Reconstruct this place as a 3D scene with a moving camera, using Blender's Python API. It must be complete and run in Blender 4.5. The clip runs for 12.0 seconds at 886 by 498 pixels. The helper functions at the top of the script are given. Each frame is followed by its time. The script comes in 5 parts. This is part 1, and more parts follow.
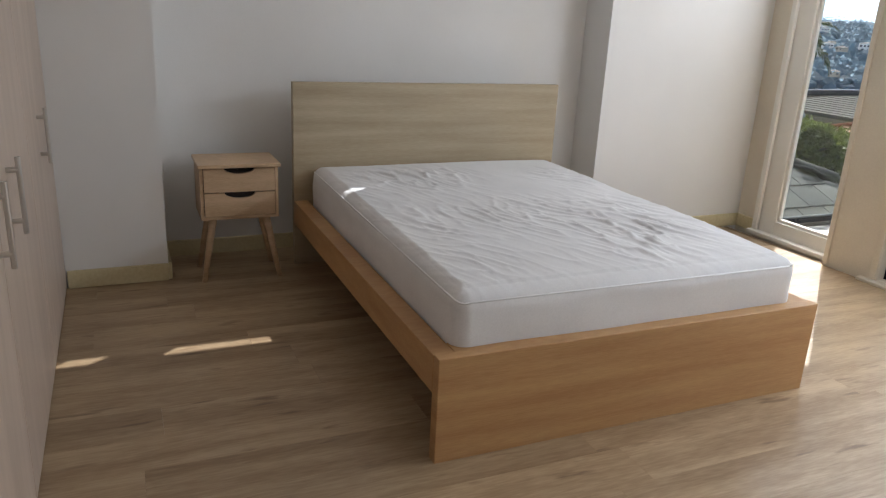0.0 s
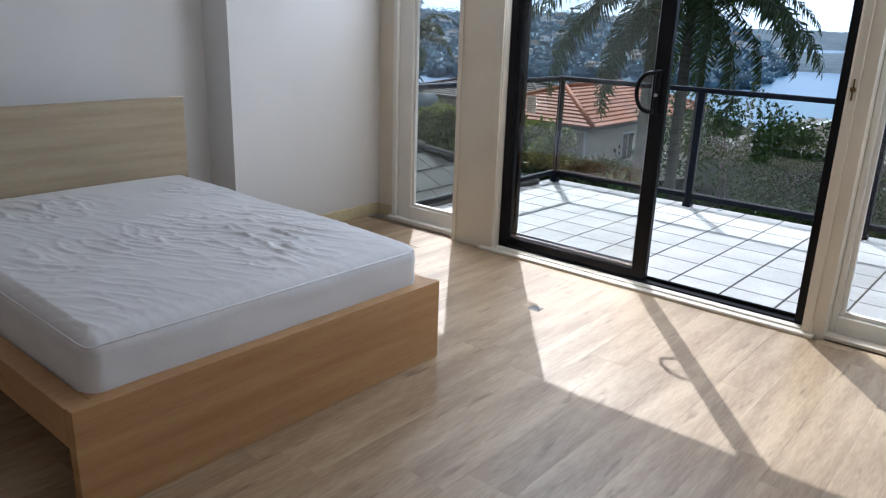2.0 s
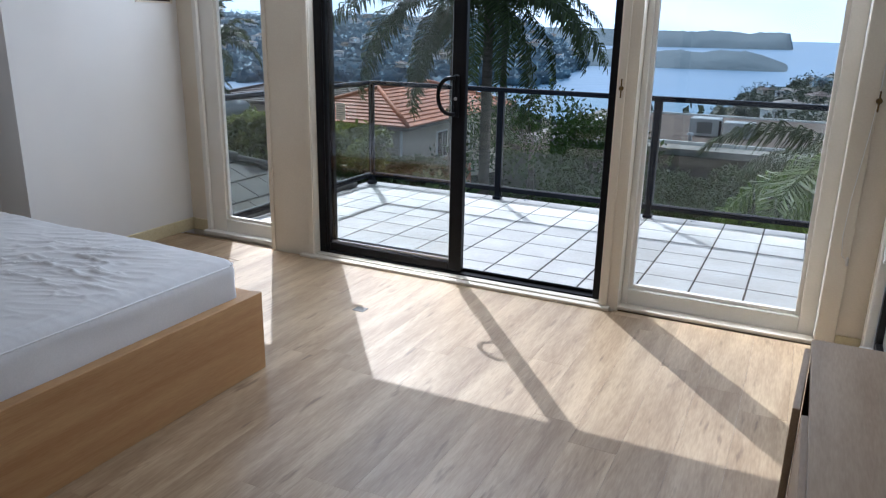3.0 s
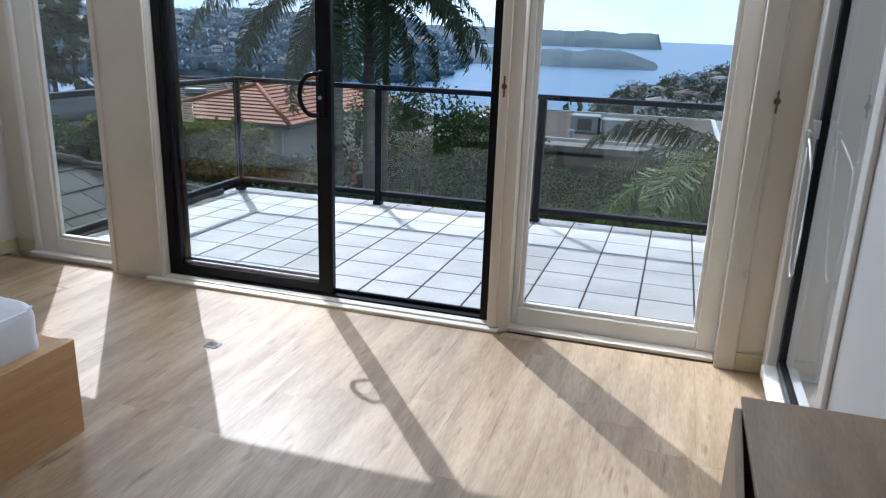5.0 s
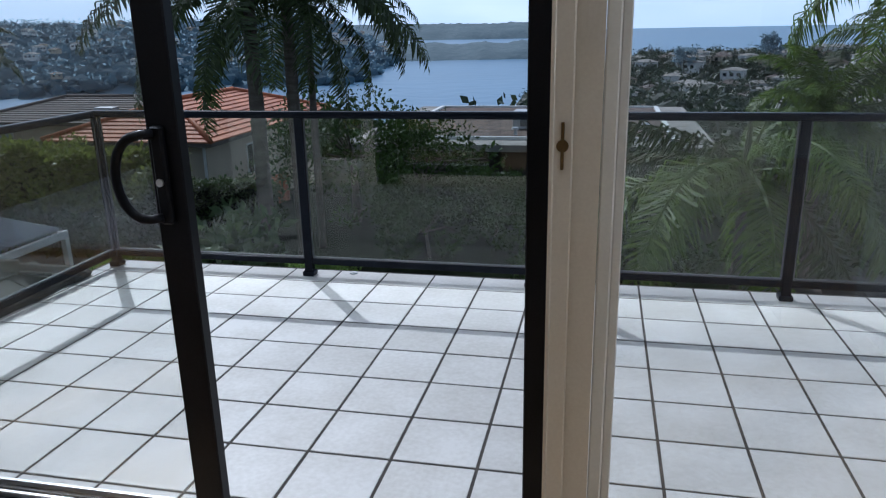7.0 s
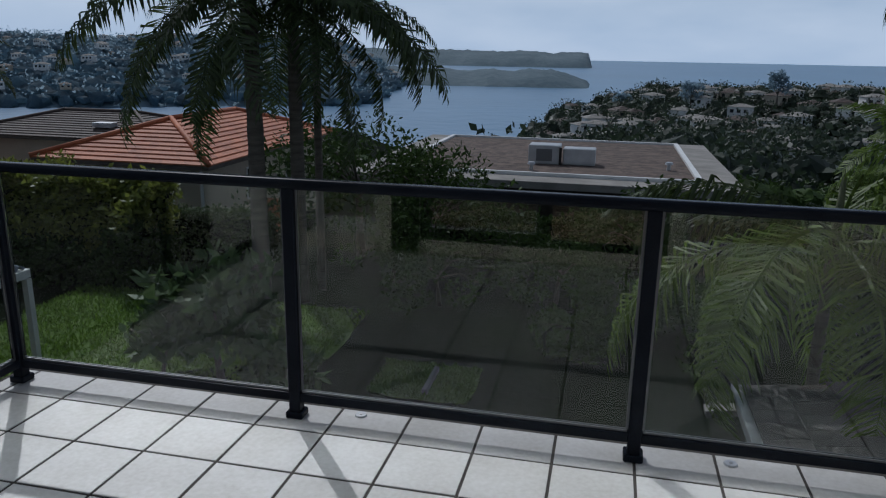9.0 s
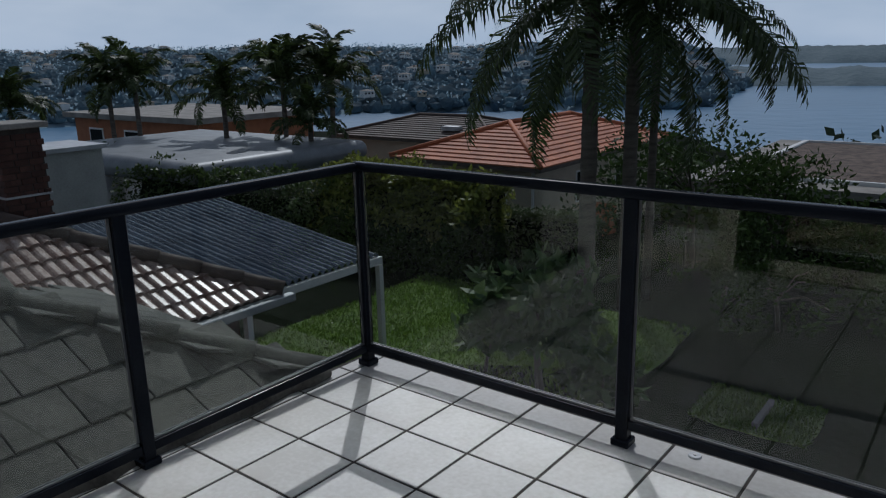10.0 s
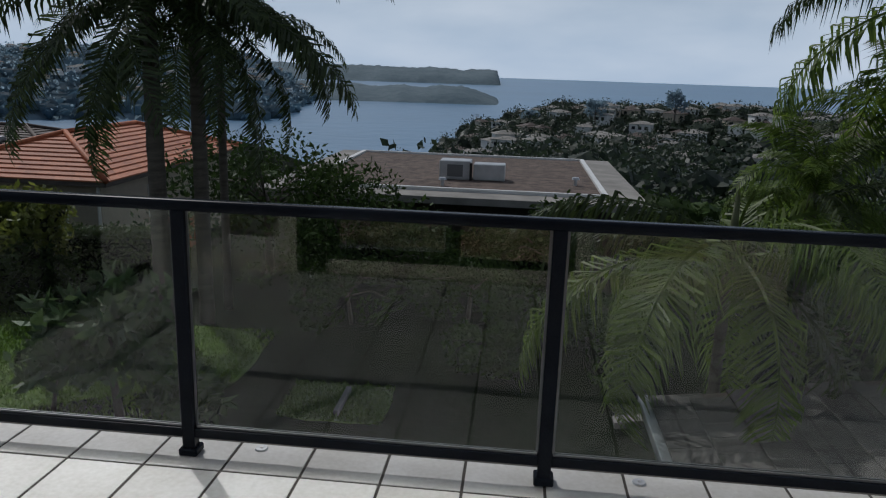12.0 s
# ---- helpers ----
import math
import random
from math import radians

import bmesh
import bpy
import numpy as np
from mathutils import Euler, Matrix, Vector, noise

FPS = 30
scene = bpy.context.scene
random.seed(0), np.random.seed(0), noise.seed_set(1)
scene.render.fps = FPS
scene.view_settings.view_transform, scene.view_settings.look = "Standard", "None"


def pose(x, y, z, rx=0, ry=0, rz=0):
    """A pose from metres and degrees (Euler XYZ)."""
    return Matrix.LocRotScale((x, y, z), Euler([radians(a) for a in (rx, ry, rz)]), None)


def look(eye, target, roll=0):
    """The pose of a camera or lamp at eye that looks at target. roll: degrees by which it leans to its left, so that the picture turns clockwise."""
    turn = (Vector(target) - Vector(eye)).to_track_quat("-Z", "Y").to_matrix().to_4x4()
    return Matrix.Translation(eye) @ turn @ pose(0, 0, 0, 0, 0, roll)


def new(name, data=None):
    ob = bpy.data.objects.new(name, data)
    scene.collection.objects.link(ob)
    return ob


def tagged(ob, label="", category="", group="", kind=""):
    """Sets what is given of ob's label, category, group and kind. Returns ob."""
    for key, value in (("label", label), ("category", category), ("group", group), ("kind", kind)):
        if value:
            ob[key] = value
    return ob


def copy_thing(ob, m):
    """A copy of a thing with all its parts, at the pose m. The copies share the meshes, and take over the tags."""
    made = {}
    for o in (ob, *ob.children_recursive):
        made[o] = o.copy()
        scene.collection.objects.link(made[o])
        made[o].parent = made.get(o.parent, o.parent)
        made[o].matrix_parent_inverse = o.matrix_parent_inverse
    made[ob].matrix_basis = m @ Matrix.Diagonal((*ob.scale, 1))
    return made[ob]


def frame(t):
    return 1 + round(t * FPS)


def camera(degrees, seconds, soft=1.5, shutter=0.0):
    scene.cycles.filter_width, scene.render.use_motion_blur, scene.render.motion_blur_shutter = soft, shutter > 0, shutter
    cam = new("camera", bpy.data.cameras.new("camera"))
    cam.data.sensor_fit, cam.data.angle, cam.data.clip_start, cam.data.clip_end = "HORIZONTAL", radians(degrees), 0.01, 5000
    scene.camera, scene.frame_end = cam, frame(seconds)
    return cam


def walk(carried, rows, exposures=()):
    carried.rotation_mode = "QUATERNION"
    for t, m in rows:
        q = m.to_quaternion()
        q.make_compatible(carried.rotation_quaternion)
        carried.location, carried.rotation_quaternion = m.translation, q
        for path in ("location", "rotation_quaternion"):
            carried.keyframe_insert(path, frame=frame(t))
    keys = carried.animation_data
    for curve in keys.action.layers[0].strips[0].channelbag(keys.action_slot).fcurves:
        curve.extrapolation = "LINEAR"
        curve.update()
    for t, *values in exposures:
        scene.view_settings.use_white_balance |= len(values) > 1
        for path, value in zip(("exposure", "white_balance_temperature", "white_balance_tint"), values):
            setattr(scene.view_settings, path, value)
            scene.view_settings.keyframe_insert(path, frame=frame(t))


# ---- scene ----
cam = camera(62.1, 12.0, 1.2)
PATH = [
    (0, (2.69, -4.063, 1.393), (0.954, -3.282, 0.78), 3.0),
    (0.5, (2.66, -3.994, 1.393), (0.941, -3.176, 0.782), 3.0),
    (1, (2.716, -3.987, 1.43), (1.135, -2.924, 0.823), 3.0),
    (1.5, (2.759, -3.984, 1.443), (1.35, -2.694, 0.851), 2.5),
    (2, (2.831, -3.975, 1.485), (1.604, -2.509, 0.894), 2.0),
    (2.5, (2.879, -4.012, 1.506), (1.833, -2.41, 0.925), 1.8),
    (3, (2.93, -4.048, 1.53), (2.09, -2.326, 0.956), 1.1),
    (3.5, (2.961, -4.098, 1.539), (2.296, -2.299, 0.972), 1.0),
    (5.5, (2.676, -3.165, 1.49), (2.13, -1.329, 0.915), 1.5),
    (6, (2.497, -2.702, 1.491), (1.968, -0.863, 0.909), 0.3),
    (6.5, (2.313, -2.145, 1.505), (1.803, -0.302, 0.919), 0.3),
    (7, (2.103, -1.633, 1.49), (1.691, 0.236, 0.911), -1.2),
    (9, (1.479, 0.013, 1.517), (1.062, 1.899, 1.0), 1.0),
    (9.5, (1.368, 0.165, 1.509), (0.497, 1.889, 0.998), 0.0),
    (10, (1.314, 0.2, 1.496), (0.123, 1.725, 0.991), -1.3),
    (10.5, (1.316, 0.211, 1.494), (0.05, 1.676, 0.996), -1.4),
    (11, (1.36, 0.184, 1.514), (0.343, 1.831, 1.014), 0.2),
    (11.5, (1.435, 0.135, 1.527), (0.853, 1.986, 1.04), 1.8),
    (12, (1.497, 0.130, 1.519), (1.309, 2.064, 1.047), 1.9),
]
EXPOSURES = [(0.0, 0.30, 5950, 10), (1.5, 0.0, 5500, 10), (2.5, -0.20, 5300, 10), (3.5, -0.22, 5250, 10), (5.5, -0.38, 5150, 10), (6.5, -0.74, 5200, 10), (7.0, -0.84, 5250, 10), (9.0, -1.56, 5600, 10), (10.0, -1.76, 5650, 10), (10.6, -1.78, 5700, 10), (12.0, -1.53, 5950, 10)]
walk(cam, [(t, look(eye, target, roll)) for t, eye, target, roll in PATH], EXPOSURES)

# ---- world, sun, large lights ----
SUN_EL, SUN_AZ = 45.6, 38.6            # degrees; azimuth to the left of +y
S_EL, S_AZ = radians(SUN_EL), radians(SUN_AZ)
SUN_DIR = Vector((-math.sin(S_AZ) * math.cos(S_EL), math.cos(S_AZ) * math.cos(S_EL), math.sin(S_EL)))
sun_data = bpy.data.lights.new("sun", "SUN")
sun_data.energy, sun_data.angle, sun_data.color = 4.8, radians(0.5), (1.0, 0.95, 0.88)
sun_lamp = new("sun", sun_data)
sun_lamp.matrix_world = look(SUN_DIR * 60, (0, 0, 0))

world = bpy.data.worlds.new("world")
scene.world = world
world.use_nodes = True
wn, wl = world.node_tree.nodes, world.node_tree.links
wn.clear()
sky = wn.new("ShaderNodeTexSky")
sky.sky_type, sky.sun_disc = "NISHITA", False
sky.sun_elevation, sky.sun_rotation = S_EL, -S_AZ
sky.air_density, sky.dust_density, sky.ozone_density, sky.altitude = 1.0, 2.0, 1.5, 60
geo = wn.new("ShaderNodeTexCoord")
mapn = wn.new("ShaderNodeMapping")
mapn.inputs["Scale"].default_value = (1.2, 1.2, 4.0)
cloud = wn.new("ShaderNodeTexNoise")
cloud.inputs["Scale"].default_value, cloud.inputs["Detail"].default_value = 3.0, 8
ramp = wn.new("ShaderNodeValToRGB")
ramp.color_ramp.elements[0].position, ramp.color_ramp.elements[1].position = 0.40, 0.68
ramp.color_ramp.elements[0].color = (0.0, 0.0, 0.0, 1)
ramp.color_ramp.elements[1].color = (0.42, 0.42, 0.42, 1)
bgn = wn.new("ShaderNodeBackground")
bgn.inputs["Strength"].default_value = 0.085
outw = wn.new("ShaderNodeOutputWorld")
wl.new(geo.outputs["Generated"], mapn.inputs["Vector"])
wl.new(mapn.outputs["Vector"], cloud.inputs["Vector"])
wl.new(cloud.outputs["Fac"], ramp.inputs["Fac"])
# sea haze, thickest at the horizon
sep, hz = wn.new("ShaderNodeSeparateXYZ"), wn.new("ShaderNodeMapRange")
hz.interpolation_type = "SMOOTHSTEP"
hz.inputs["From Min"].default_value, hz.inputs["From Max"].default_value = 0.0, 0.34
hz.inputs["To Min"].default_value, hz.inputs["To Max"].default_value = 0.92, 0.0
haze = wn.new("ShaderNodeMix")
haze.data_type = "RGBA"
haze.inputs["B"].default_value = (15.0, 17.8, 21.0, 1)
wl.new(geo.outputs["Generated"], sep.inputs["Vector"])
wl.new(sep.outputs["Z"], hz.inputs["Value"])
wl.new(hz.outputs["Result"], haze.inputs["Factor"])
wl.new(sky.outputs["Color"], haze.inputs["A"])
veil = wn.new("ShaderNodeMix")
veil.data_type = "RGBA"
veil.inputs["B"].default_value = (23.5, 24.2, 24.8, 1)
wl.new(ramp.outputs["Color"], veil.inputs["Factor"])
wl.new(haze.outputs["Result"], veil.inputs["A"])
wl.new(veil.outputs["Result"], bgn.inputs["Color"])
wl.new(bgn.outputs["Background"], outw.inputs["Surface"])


def window_light(x0, x1, z0, z1, y, watts):
    """The sky's light that comes in through the upper part of an opening in the glazed wall."""
    data = bpy.data.lights.new("window_light", "AREA")
    data.shape, data.size, data.size_y, data.energy, data.color = "RECTANGLE", x1 - x0, z1 - z0, watts, (0.96, 0.98, 1.0)
    lamp = new("window_light", data)
    lamp.matrix_world = look(((x0 + x1) / 2, y, (z0 + z1) / 2), ((x0 + x1) / 2, y - 1, (z0 + z1) / 2 - 0.15))


window_light(0.12, 1.92, 1.84, 2.03, 0.0, 25)
window_light(-0.85, -0.42, 1.76, 1.92, 0.03, 5)
window_light(2.16, 3.01, 1.76, 1.92, 0.0, 9)

# ---- helpers of this place ----
def part(name, bm, material, parent=None, label="", smooth=False, loc=None):
    me = bpy.data.meshes.new(name)
    bm.to_mesh(me)
    bm.free()
    if smooth:
        for p in me.polygons:
            p.use_smooth = True
    me.materials.append(material)
    ob = new(name, me)
    if parent is not None:
        ob.parent = parent
    if loc:
        ob.location = loc
    if label:
        ob["label"] = label
    return ob


def pydata(name, verts, faces, material, parent=None, label="", smooth=False):
    me = bpy.data.meshes.new(name)
    me.from_pydata(verts, [], faces)
    me.update()
    if smooth:
        me.polygons.foreach_set("use_smooth", [True] * len(me.polygons))
    me.materials.append(material)
    ob = new(name, me)
    if parent is not None:
        ob.parent = parent
    if label:
        ob["label"] = label
    return ob


def thing(name, label, category, loc=(0, 0, 0), group="", kind="", turn=0.0):
    ob = new(name)
    ob.empty_display_size = 0.1
    ob.location = loc
    ob.rotation_euler = (0, 0, radians(turn))
    return tagged(ob, label, category, group, kind)


def box(bm, x0, x1, y0, y1, z0, z1, bevel=0.0, segments=1):
    made = bmesh.ops.create_cube(bm, size=1.0)["verts"]
    bmesh.ops.transform(bm, matrix=Matrix.Translation(((x0 + x1) / 2, (y0 + y1) / 2, (z0 + z1) / 2)) @ Matrix.Diagonal((x1 - x0, y1 - y0, z1 - z0, 1)), verts=made)
    if bevel:
        edges = list({e for v in made for e in v.link_edges})
        bmesh.ops.bevel(bm, geom=edges, offset=bevel, segments=segments, affect="EDGES", profile=0.5)
    return bm


def boxes(*rows, bevel=0.0):
    bm = bmesh.new()
    for r in rows:
        box(bm, *r, bevel=bevel)
    return bm


def rod(bm, a, b, r0, r1=None, sides=8, caps=True):
    a, b = Vector(a), Vector(b)
    m = Matrix.Translation((a + b) / 2) @ (b - a).to_track_quat("Z", "Y").to_matrix().to_4x4()
    bmesh.ops.create_cone(bm, cap_ends=caps, segments=sides, radius1=r0, radius2=r0 if r1 is None else r1, depth=(b - a).length, matrix=m)
    return bm


def tube(name, points, radius, material, parent=None, label=""):
    """A bent round bar along points."""
    bm = bmesh.new()
    rings, n = [], 8
    pts = [Vector(p) for p in points]
    for i, p in enumerate(pts):
        d = (pts[min(i + 1, len(pts) - 1)] - pts[max(i - 1, 0)]).normalized()
        q = d.to_track_quat("Z", "Y").to_matrix()
        r = radius[i] if isinstance(radius, (list, tuple)) else radius
        rings.append([bm.verts.new(p + q @ Vector((math.cos(a) * r, math.sin(a) * r, 0))) for a in (2 * math.pi * k / n for k in range(n))])
    for r0, r1 in zip(rings, rings[1:]):
        best = min(range(n), key=lambda s: (r0[0].co - r1[s].co).length)
        for k in range(n):
            bm.faces.new((r0[k], r0[(k + 1) % n], r1[(k + 1 + best) % n], r1[(k + best) % n]))
    bm.faces.new(rings[0][::-1])
    bm.faces.new(rings[-1])
    bmesh.ops.recalc_face_normals(bm, faces=bm.faces)
    return part(name, bm, material, parent, label, smooth=True)


# ---- materials ----
def material(name, colour, rough=0.6, metal=0.0, spec=0.5):
    m = bpy.data.materials.new(name)
    m.use_nodes = True
    b = m.node_tree.nodes["Principled BSDF"]
    b.inputs["Base Color"].default_value = (*colour, 1)
    b.inputs["Roughness"].default_value, b.inputs["Metallic"].default_value = rough, metal
    b.inputs["Specular IOR Level"].default_value = spec
    return m


def varied(name, dark, light, scale=4.0, fine=60.0, rough=0.6, bump=0.15, stretch=(1, 1, 1), per_piece=0.0, metal=0.0, spec=0.5, coords="Object", island=False, depth=0.002):
    """Two colours mixed by noise at two scales, with a fine relief; pieces differ by Object Info's or the island's random."""
    m = material(name, light, rough, metal, spec)
    n, l = m.node_tree.nodes, m.node_tree.links
    b = n["Principled BSDF"]
    tc, mp = n.new("ShaderNodeTexCoord"), n.new("ShaderNodeMapping")
    mp.inputs["Scale"].default_value = stretch
    big, small = n.new("ShaderNodeTexNoise"), n.new("ShaderNodeTexNoise")
    big.inputs["Scale"].default_value, big.inputs["Detail"].default_value = scale, 5
    small.inputs["Scale"].default_value, small.inputs["Detail"].default_value = fine, 4
    l.new(tc.outputs[coords], mp.inputs["Vector"])
    vec = mp.outputs["Vector"]
    rnd = None
    if per_piece:
        src = n.new("ShaderNodeNewGeometry").outputs["Random Per Island"] if island else n.new("ShaderNodeObjectInfo").outputs["Random"]
        rnd = src
        mul = n.new("ShaderNodeMath")
        mul.operation = "MULTIPLY"
        mul.inputs[1].default_value = 37.0
        l.new(src, mul.inputs[0])
        add = n.new("ShaderNodeVectorMath")
        l.new(vec, add.inputs[0])
        l.new(mul.outputs[0], add.inputs[1])
        vec = add.outputs[0]
    l.new(vec, big.inputs["Vector"])
    l.new(vec, small.inputs["Vector"])
    mixf = n.new("ShaderNodeMix")
    mixf.inputs["Factor"].default_value = 0.35
    l.new(big.outputs["Fac"], mixf.inputs["A"])
    l.new(small.outputs["Fac"], mixf.inputs["B"])
    fac = mixf.outputs["Result"]
    r = n.new("ShaderNodeValToRGB")
    r.color_ramp.elements[0].position, r.color_ramp.elements[1].position = 0.36, 0.64
    r.color_ramp.elements[0].color, r.color_ramp.elements[1].color = (*dark, 1), (*light, 1)
    l.new(fac, r.inputs["Fac"])
    out = r.outputs["Color"]
    if rnd is not None:
        hsv = n.new("ShaderNodeHueSaturation")
        mr = n.new("ShaderNodeMapRange")
        mr.inputs["To Min"].default_value, mr.inputs["To Max"].default_value = 1 - per_piece, 1 + per_piece
        l.new(rnd, mr.inputs["Value"])
        l.new(mr.outputs["Result"], hsv.inputs["Value"])
        l.new(out, hsv.inputs["Color"])
        out = hsv.outputs["Color"]
    l.new(out, b.inputs["Base Color"])
    if bump:
        bp = n.new("ShaderNodeBump")
        bp.inputs["Strength"].default_value, bp.inputs["Distance"].default_value = bump, depth
        l.new(small.outputs["Fac"], bp.inputs["Height"])
        l.new(bp.outputs["Normal"], b.inputs["Normal"])
    return m


def leafy(name, dark, light, through_it=0.35, differ=0.35):
    """Leaves: colour by island, some light let through."""
    m = varied(name, dark, light, 0.6, 9, 0.5, 0, per_piece=differ, island=True, spec=0.4)
    n, l = m.node_tree.nodes, m.node_tree.links
    b = n["Principled BSDF"]
    tr, mx, out = n.new("ShaderNodeBsdfTranslucent"), n.new("ShaderNodeMixShader"), n["Material Output"]
    col = b.inputs["Base Color"].links[0].from_socket
    l.new(col, tr.inputs["Color"])
    mx.inputs["Fac"].default_value = through_it
    l.new(b.outputs["BSDF"], mx.inputs[1])
    l.new(tr.outputs["BSDF"], mx.inputs[2])
    l.new(mx.outputs["Shader"], out.inputs["Surface"])
    return m


def glass(name, tint, rough=0.0, ior=1.5):
    m = material(name, tint, rough)
    b = m.node_tree.nodes["Principled BSDF"]
    b.inputs["Transmission Weight"].default_value, b.inputs["IOR"].default_value = 1.0, ior
    return m


WALL = varied("wall_paint", (0.74, 0.72, 0.69), (0.80, 0.785, 0.76), 1.2, 220, 0.75, 0.12, depth=0.001)
CREAM = varied("cream_trim_paint", (0.68, 0.605, 0.485), (0.77, 0.70, 0.575), 2.0, 120, 0.5, 0.06, depth=0.001)
WHITE = varied("white_window_paint", (0.74, 0.71, 0.64), (0.82, 0.79, 0.725), 2.0, 150, 0.45, 0.06, depth=0.001)
BASEB = varied("yellowed_skirting", (0.56, 0.47, 0.27), (0.70, 0.62, 0.40), 3, 60, 0.5, 0.06)
CEIL = varied("ceiling_paint", (0.78, 0.77, 0.75), (0.83, 0.82, 0.8), 1.0, 120, 0.85, 0.08)
PLANK = varied("oak_laminate", (0.285, 0.19, 0.105), (0.49, 0.365, 0.225), 2.2, 26, 0.38, 0.10, (5.0, 0.55, 1), 0.055, depth=0.0008)
def add_streaks(m, colour, scale, stretch, lo, hi):
    """Sparse dark grain streaks and knots over a wood's colour."""
    n, l = m.node_tree.nodes, m.node_tree.links
    b = n["Principled BSDF"]
    was = b.inputs["Base Color"].links[0].from_socket
    tc, mp, ns_, rp, mx = n.new("ShaderNodeTexCoord"), n.new("ShaderNodeMapping"), n.new("ShaderNodeTexNoise"), n.new("ShaderNodeValToRGB"), n.new("ShaderNodeMix")
    info, mul, add = n.new("ShaderNodeObjectInfo"), n.new("ShaderNodeMath"), n.new("ShaderNodeVectorMath")
    mul.operation = "MULTIPLY"
    mul.inputs[1].default_value = 53.0
    l.new(info.outputs["Random"], mul.inputs[0])
    mp.inputs["Scale"].default_value = stretch
    ns_.inputs["Scale"].default_value, ns_.inputs["Detail"].default_value = scale, 3
    l.new(tc.outputs["Object"], mp.inputs["Vector"])
    l.new(mp.outputs["Vector"], add.inputs[0])
    l.new(mul.outputs[0], add.inputs[1])
    l.new(add.outputs[0], ns_.inputs["Vector"])
    rp.color_ramp.elements[0].position, rp.color_ramp.elements[1].position = lo, hi
    rp.color_ramp.elements[0].color, rp.color_ramp.elements[1].color = (0, 0, 0, 1), (0.75, 0.75, 0.75, 1)
    l.new(ns_.outputs["Fac"], rp.inputs["Fac"])
    mx.data_type = "RGBA"
    l.new(rp.outputs["Color"], mx.inputs["Factor"])
    l.new(was, mx.inputs["A"])
    mx.inputs["B"].default_value = (*colour, 1)
    l.new(mx.outputs["Result"], b.inputs["Base Color"])


add_streaks(PLANK, (0.17, 0.105, 0.06), 3.0, (9.0, 1.4, 1), 0.62, 0.74)
SUBFLOOR = material("plank_joint", (0.24, 0.165, 0.10), 0.8)
BEDWOOD = varied("oak_veneer_bed", (0.41, 0.215, 0.085), (0.55, 0.335, 0.15), 2.2, 40, 0.42, 0.08, (1.5, 0.5, 9), depth=0.0006)
HEADWOOD = varied("oak_veneer_headboard", (0.36, 0.285, 0.18), (0.48, 0.395, 0.265), 2.2, 40, 0.45, 0.08, (1.5, 0.5, 9), depth=0.0006)
NSWOOD = varied("pale_oak_nightstand", (0.46, 0.31, 0.18), (0.64, 0.46, 0.29), 3.0, 50, 0.45, 0.08, (1, 0.8, 7), depth=0.0006)
CABWOOD = varied("grey_oak_cabinet", (0.31, 0.215, 0.13), (0.44, 0.325, 0.21), 2.0, 40, 0.45, 0.06, (6, 0.7, 3), depth=0.0006)
WARD = varied("wardrobe_laminate", (0.46, 0.365, 0.29), (0.56, 0.455, 0.37), 2.0, 40, 0.42, 0.05, (6, 3, 0.6), depth=0.0006)
# near black: shade in gaps and behind slots put into colour; also a pipe
DARK = material("shade_and_pipe_black", (0.02, 0.015, 0.012), 0.9)
SHEET = varied("white_mattress_cover", (0.74, 0.735, 0.74), (0.84, 0.835, 0.84), 3, 160, 0.8, 0.12, depth=0.001)
BLACKM = varied("black_aluminium", (0.006, 0.006, 0.007), (0.012, 0.012, 0.014), 4, 200, 0.34, 0.04, spec=0.15, depth=0.0005)
RAILM = varied("charcoal_rail_paint", (0.006, 0.008, 0.013), (0.013, 0.016, 0.023), 5, 160, 0.24, 0.06, spec=0.09, depth=0.0005)
ALU = material("bright_aluminium", (0.55, 0.56, 0.57), 0.3, 0.9)
CHANNEL = material("dull_glazing_channel", (0.16, 0.165, 0.17), 0.4, 0.6)
STEEL = material("brushed_steel", (0.62, 0.6, 0.57), 0.28, 1.0)
BRASS = material("tarnished_brass", (0.16, 0.10, 0.04), 0.45, 0.8)
GLASS = glass("window_glass", (0.97, 0.985, 0.98))
RAILGLASS = glass("tinted_rail_glass", (0.90, 0.945, 0.91), 0.0, 1.45)
TILE = varied("balcony_tile", (0.43, 0.412, 0.375), (0.57, 0.557, 0.53), 2.6, 45, 0.48, 0.06, per_piece=0.05, depth=0.001)
GROUT = varied("dark_grout", (0.025, 0.02, 0.017), (0.06, 0.05, 0.04), 9, 80, 0.9, 0.3)
CEMENT = varied("mossy_cement", (0.05, 0.045, 0.04), (0.15, 0.14, 0.12), 5, 50, 0.95, 0.6, depth=0.008)
PAPER = material("paper_sticker", (0.75, 0.74, 0.66), 0.7)
INK = material("faded_print", (0.35, 0.36, 0.35), 0.7)
CORD = material("white_cord", (0.78, 0.77, 0.74), 0.6)
PLATE = material("grey_metal_plate", (0.16, 0.15, 0.14), 0.55, 0.3)

# ---- room: structure ----
BAL_Z, CEIL_Z = -0.168, 2.55       # the balcony falls 1 degree outwards; BAL_Z is its height at the railing
part("floor", boxes((-1.75, 3.6, -5.2, -0.0005, -0.14, -0.012)), SUBFLOOR)
tagged(bpy.data.objects["floor"], "light oak laminate plank floor with worn grain", "floor", kind="structure")
FLOOR = bpy.data.objects["floor"]
part("ceiling", boxes((-1.75, 3.6, -5.2, 0.5, CEIL_Z, CEIL_Z + 0.15)), CEIL)
tagged(bpy.data.objects["ceiling"], "flat white painted plaster ceiling of the bedroom", "ceiling", kind="structure")


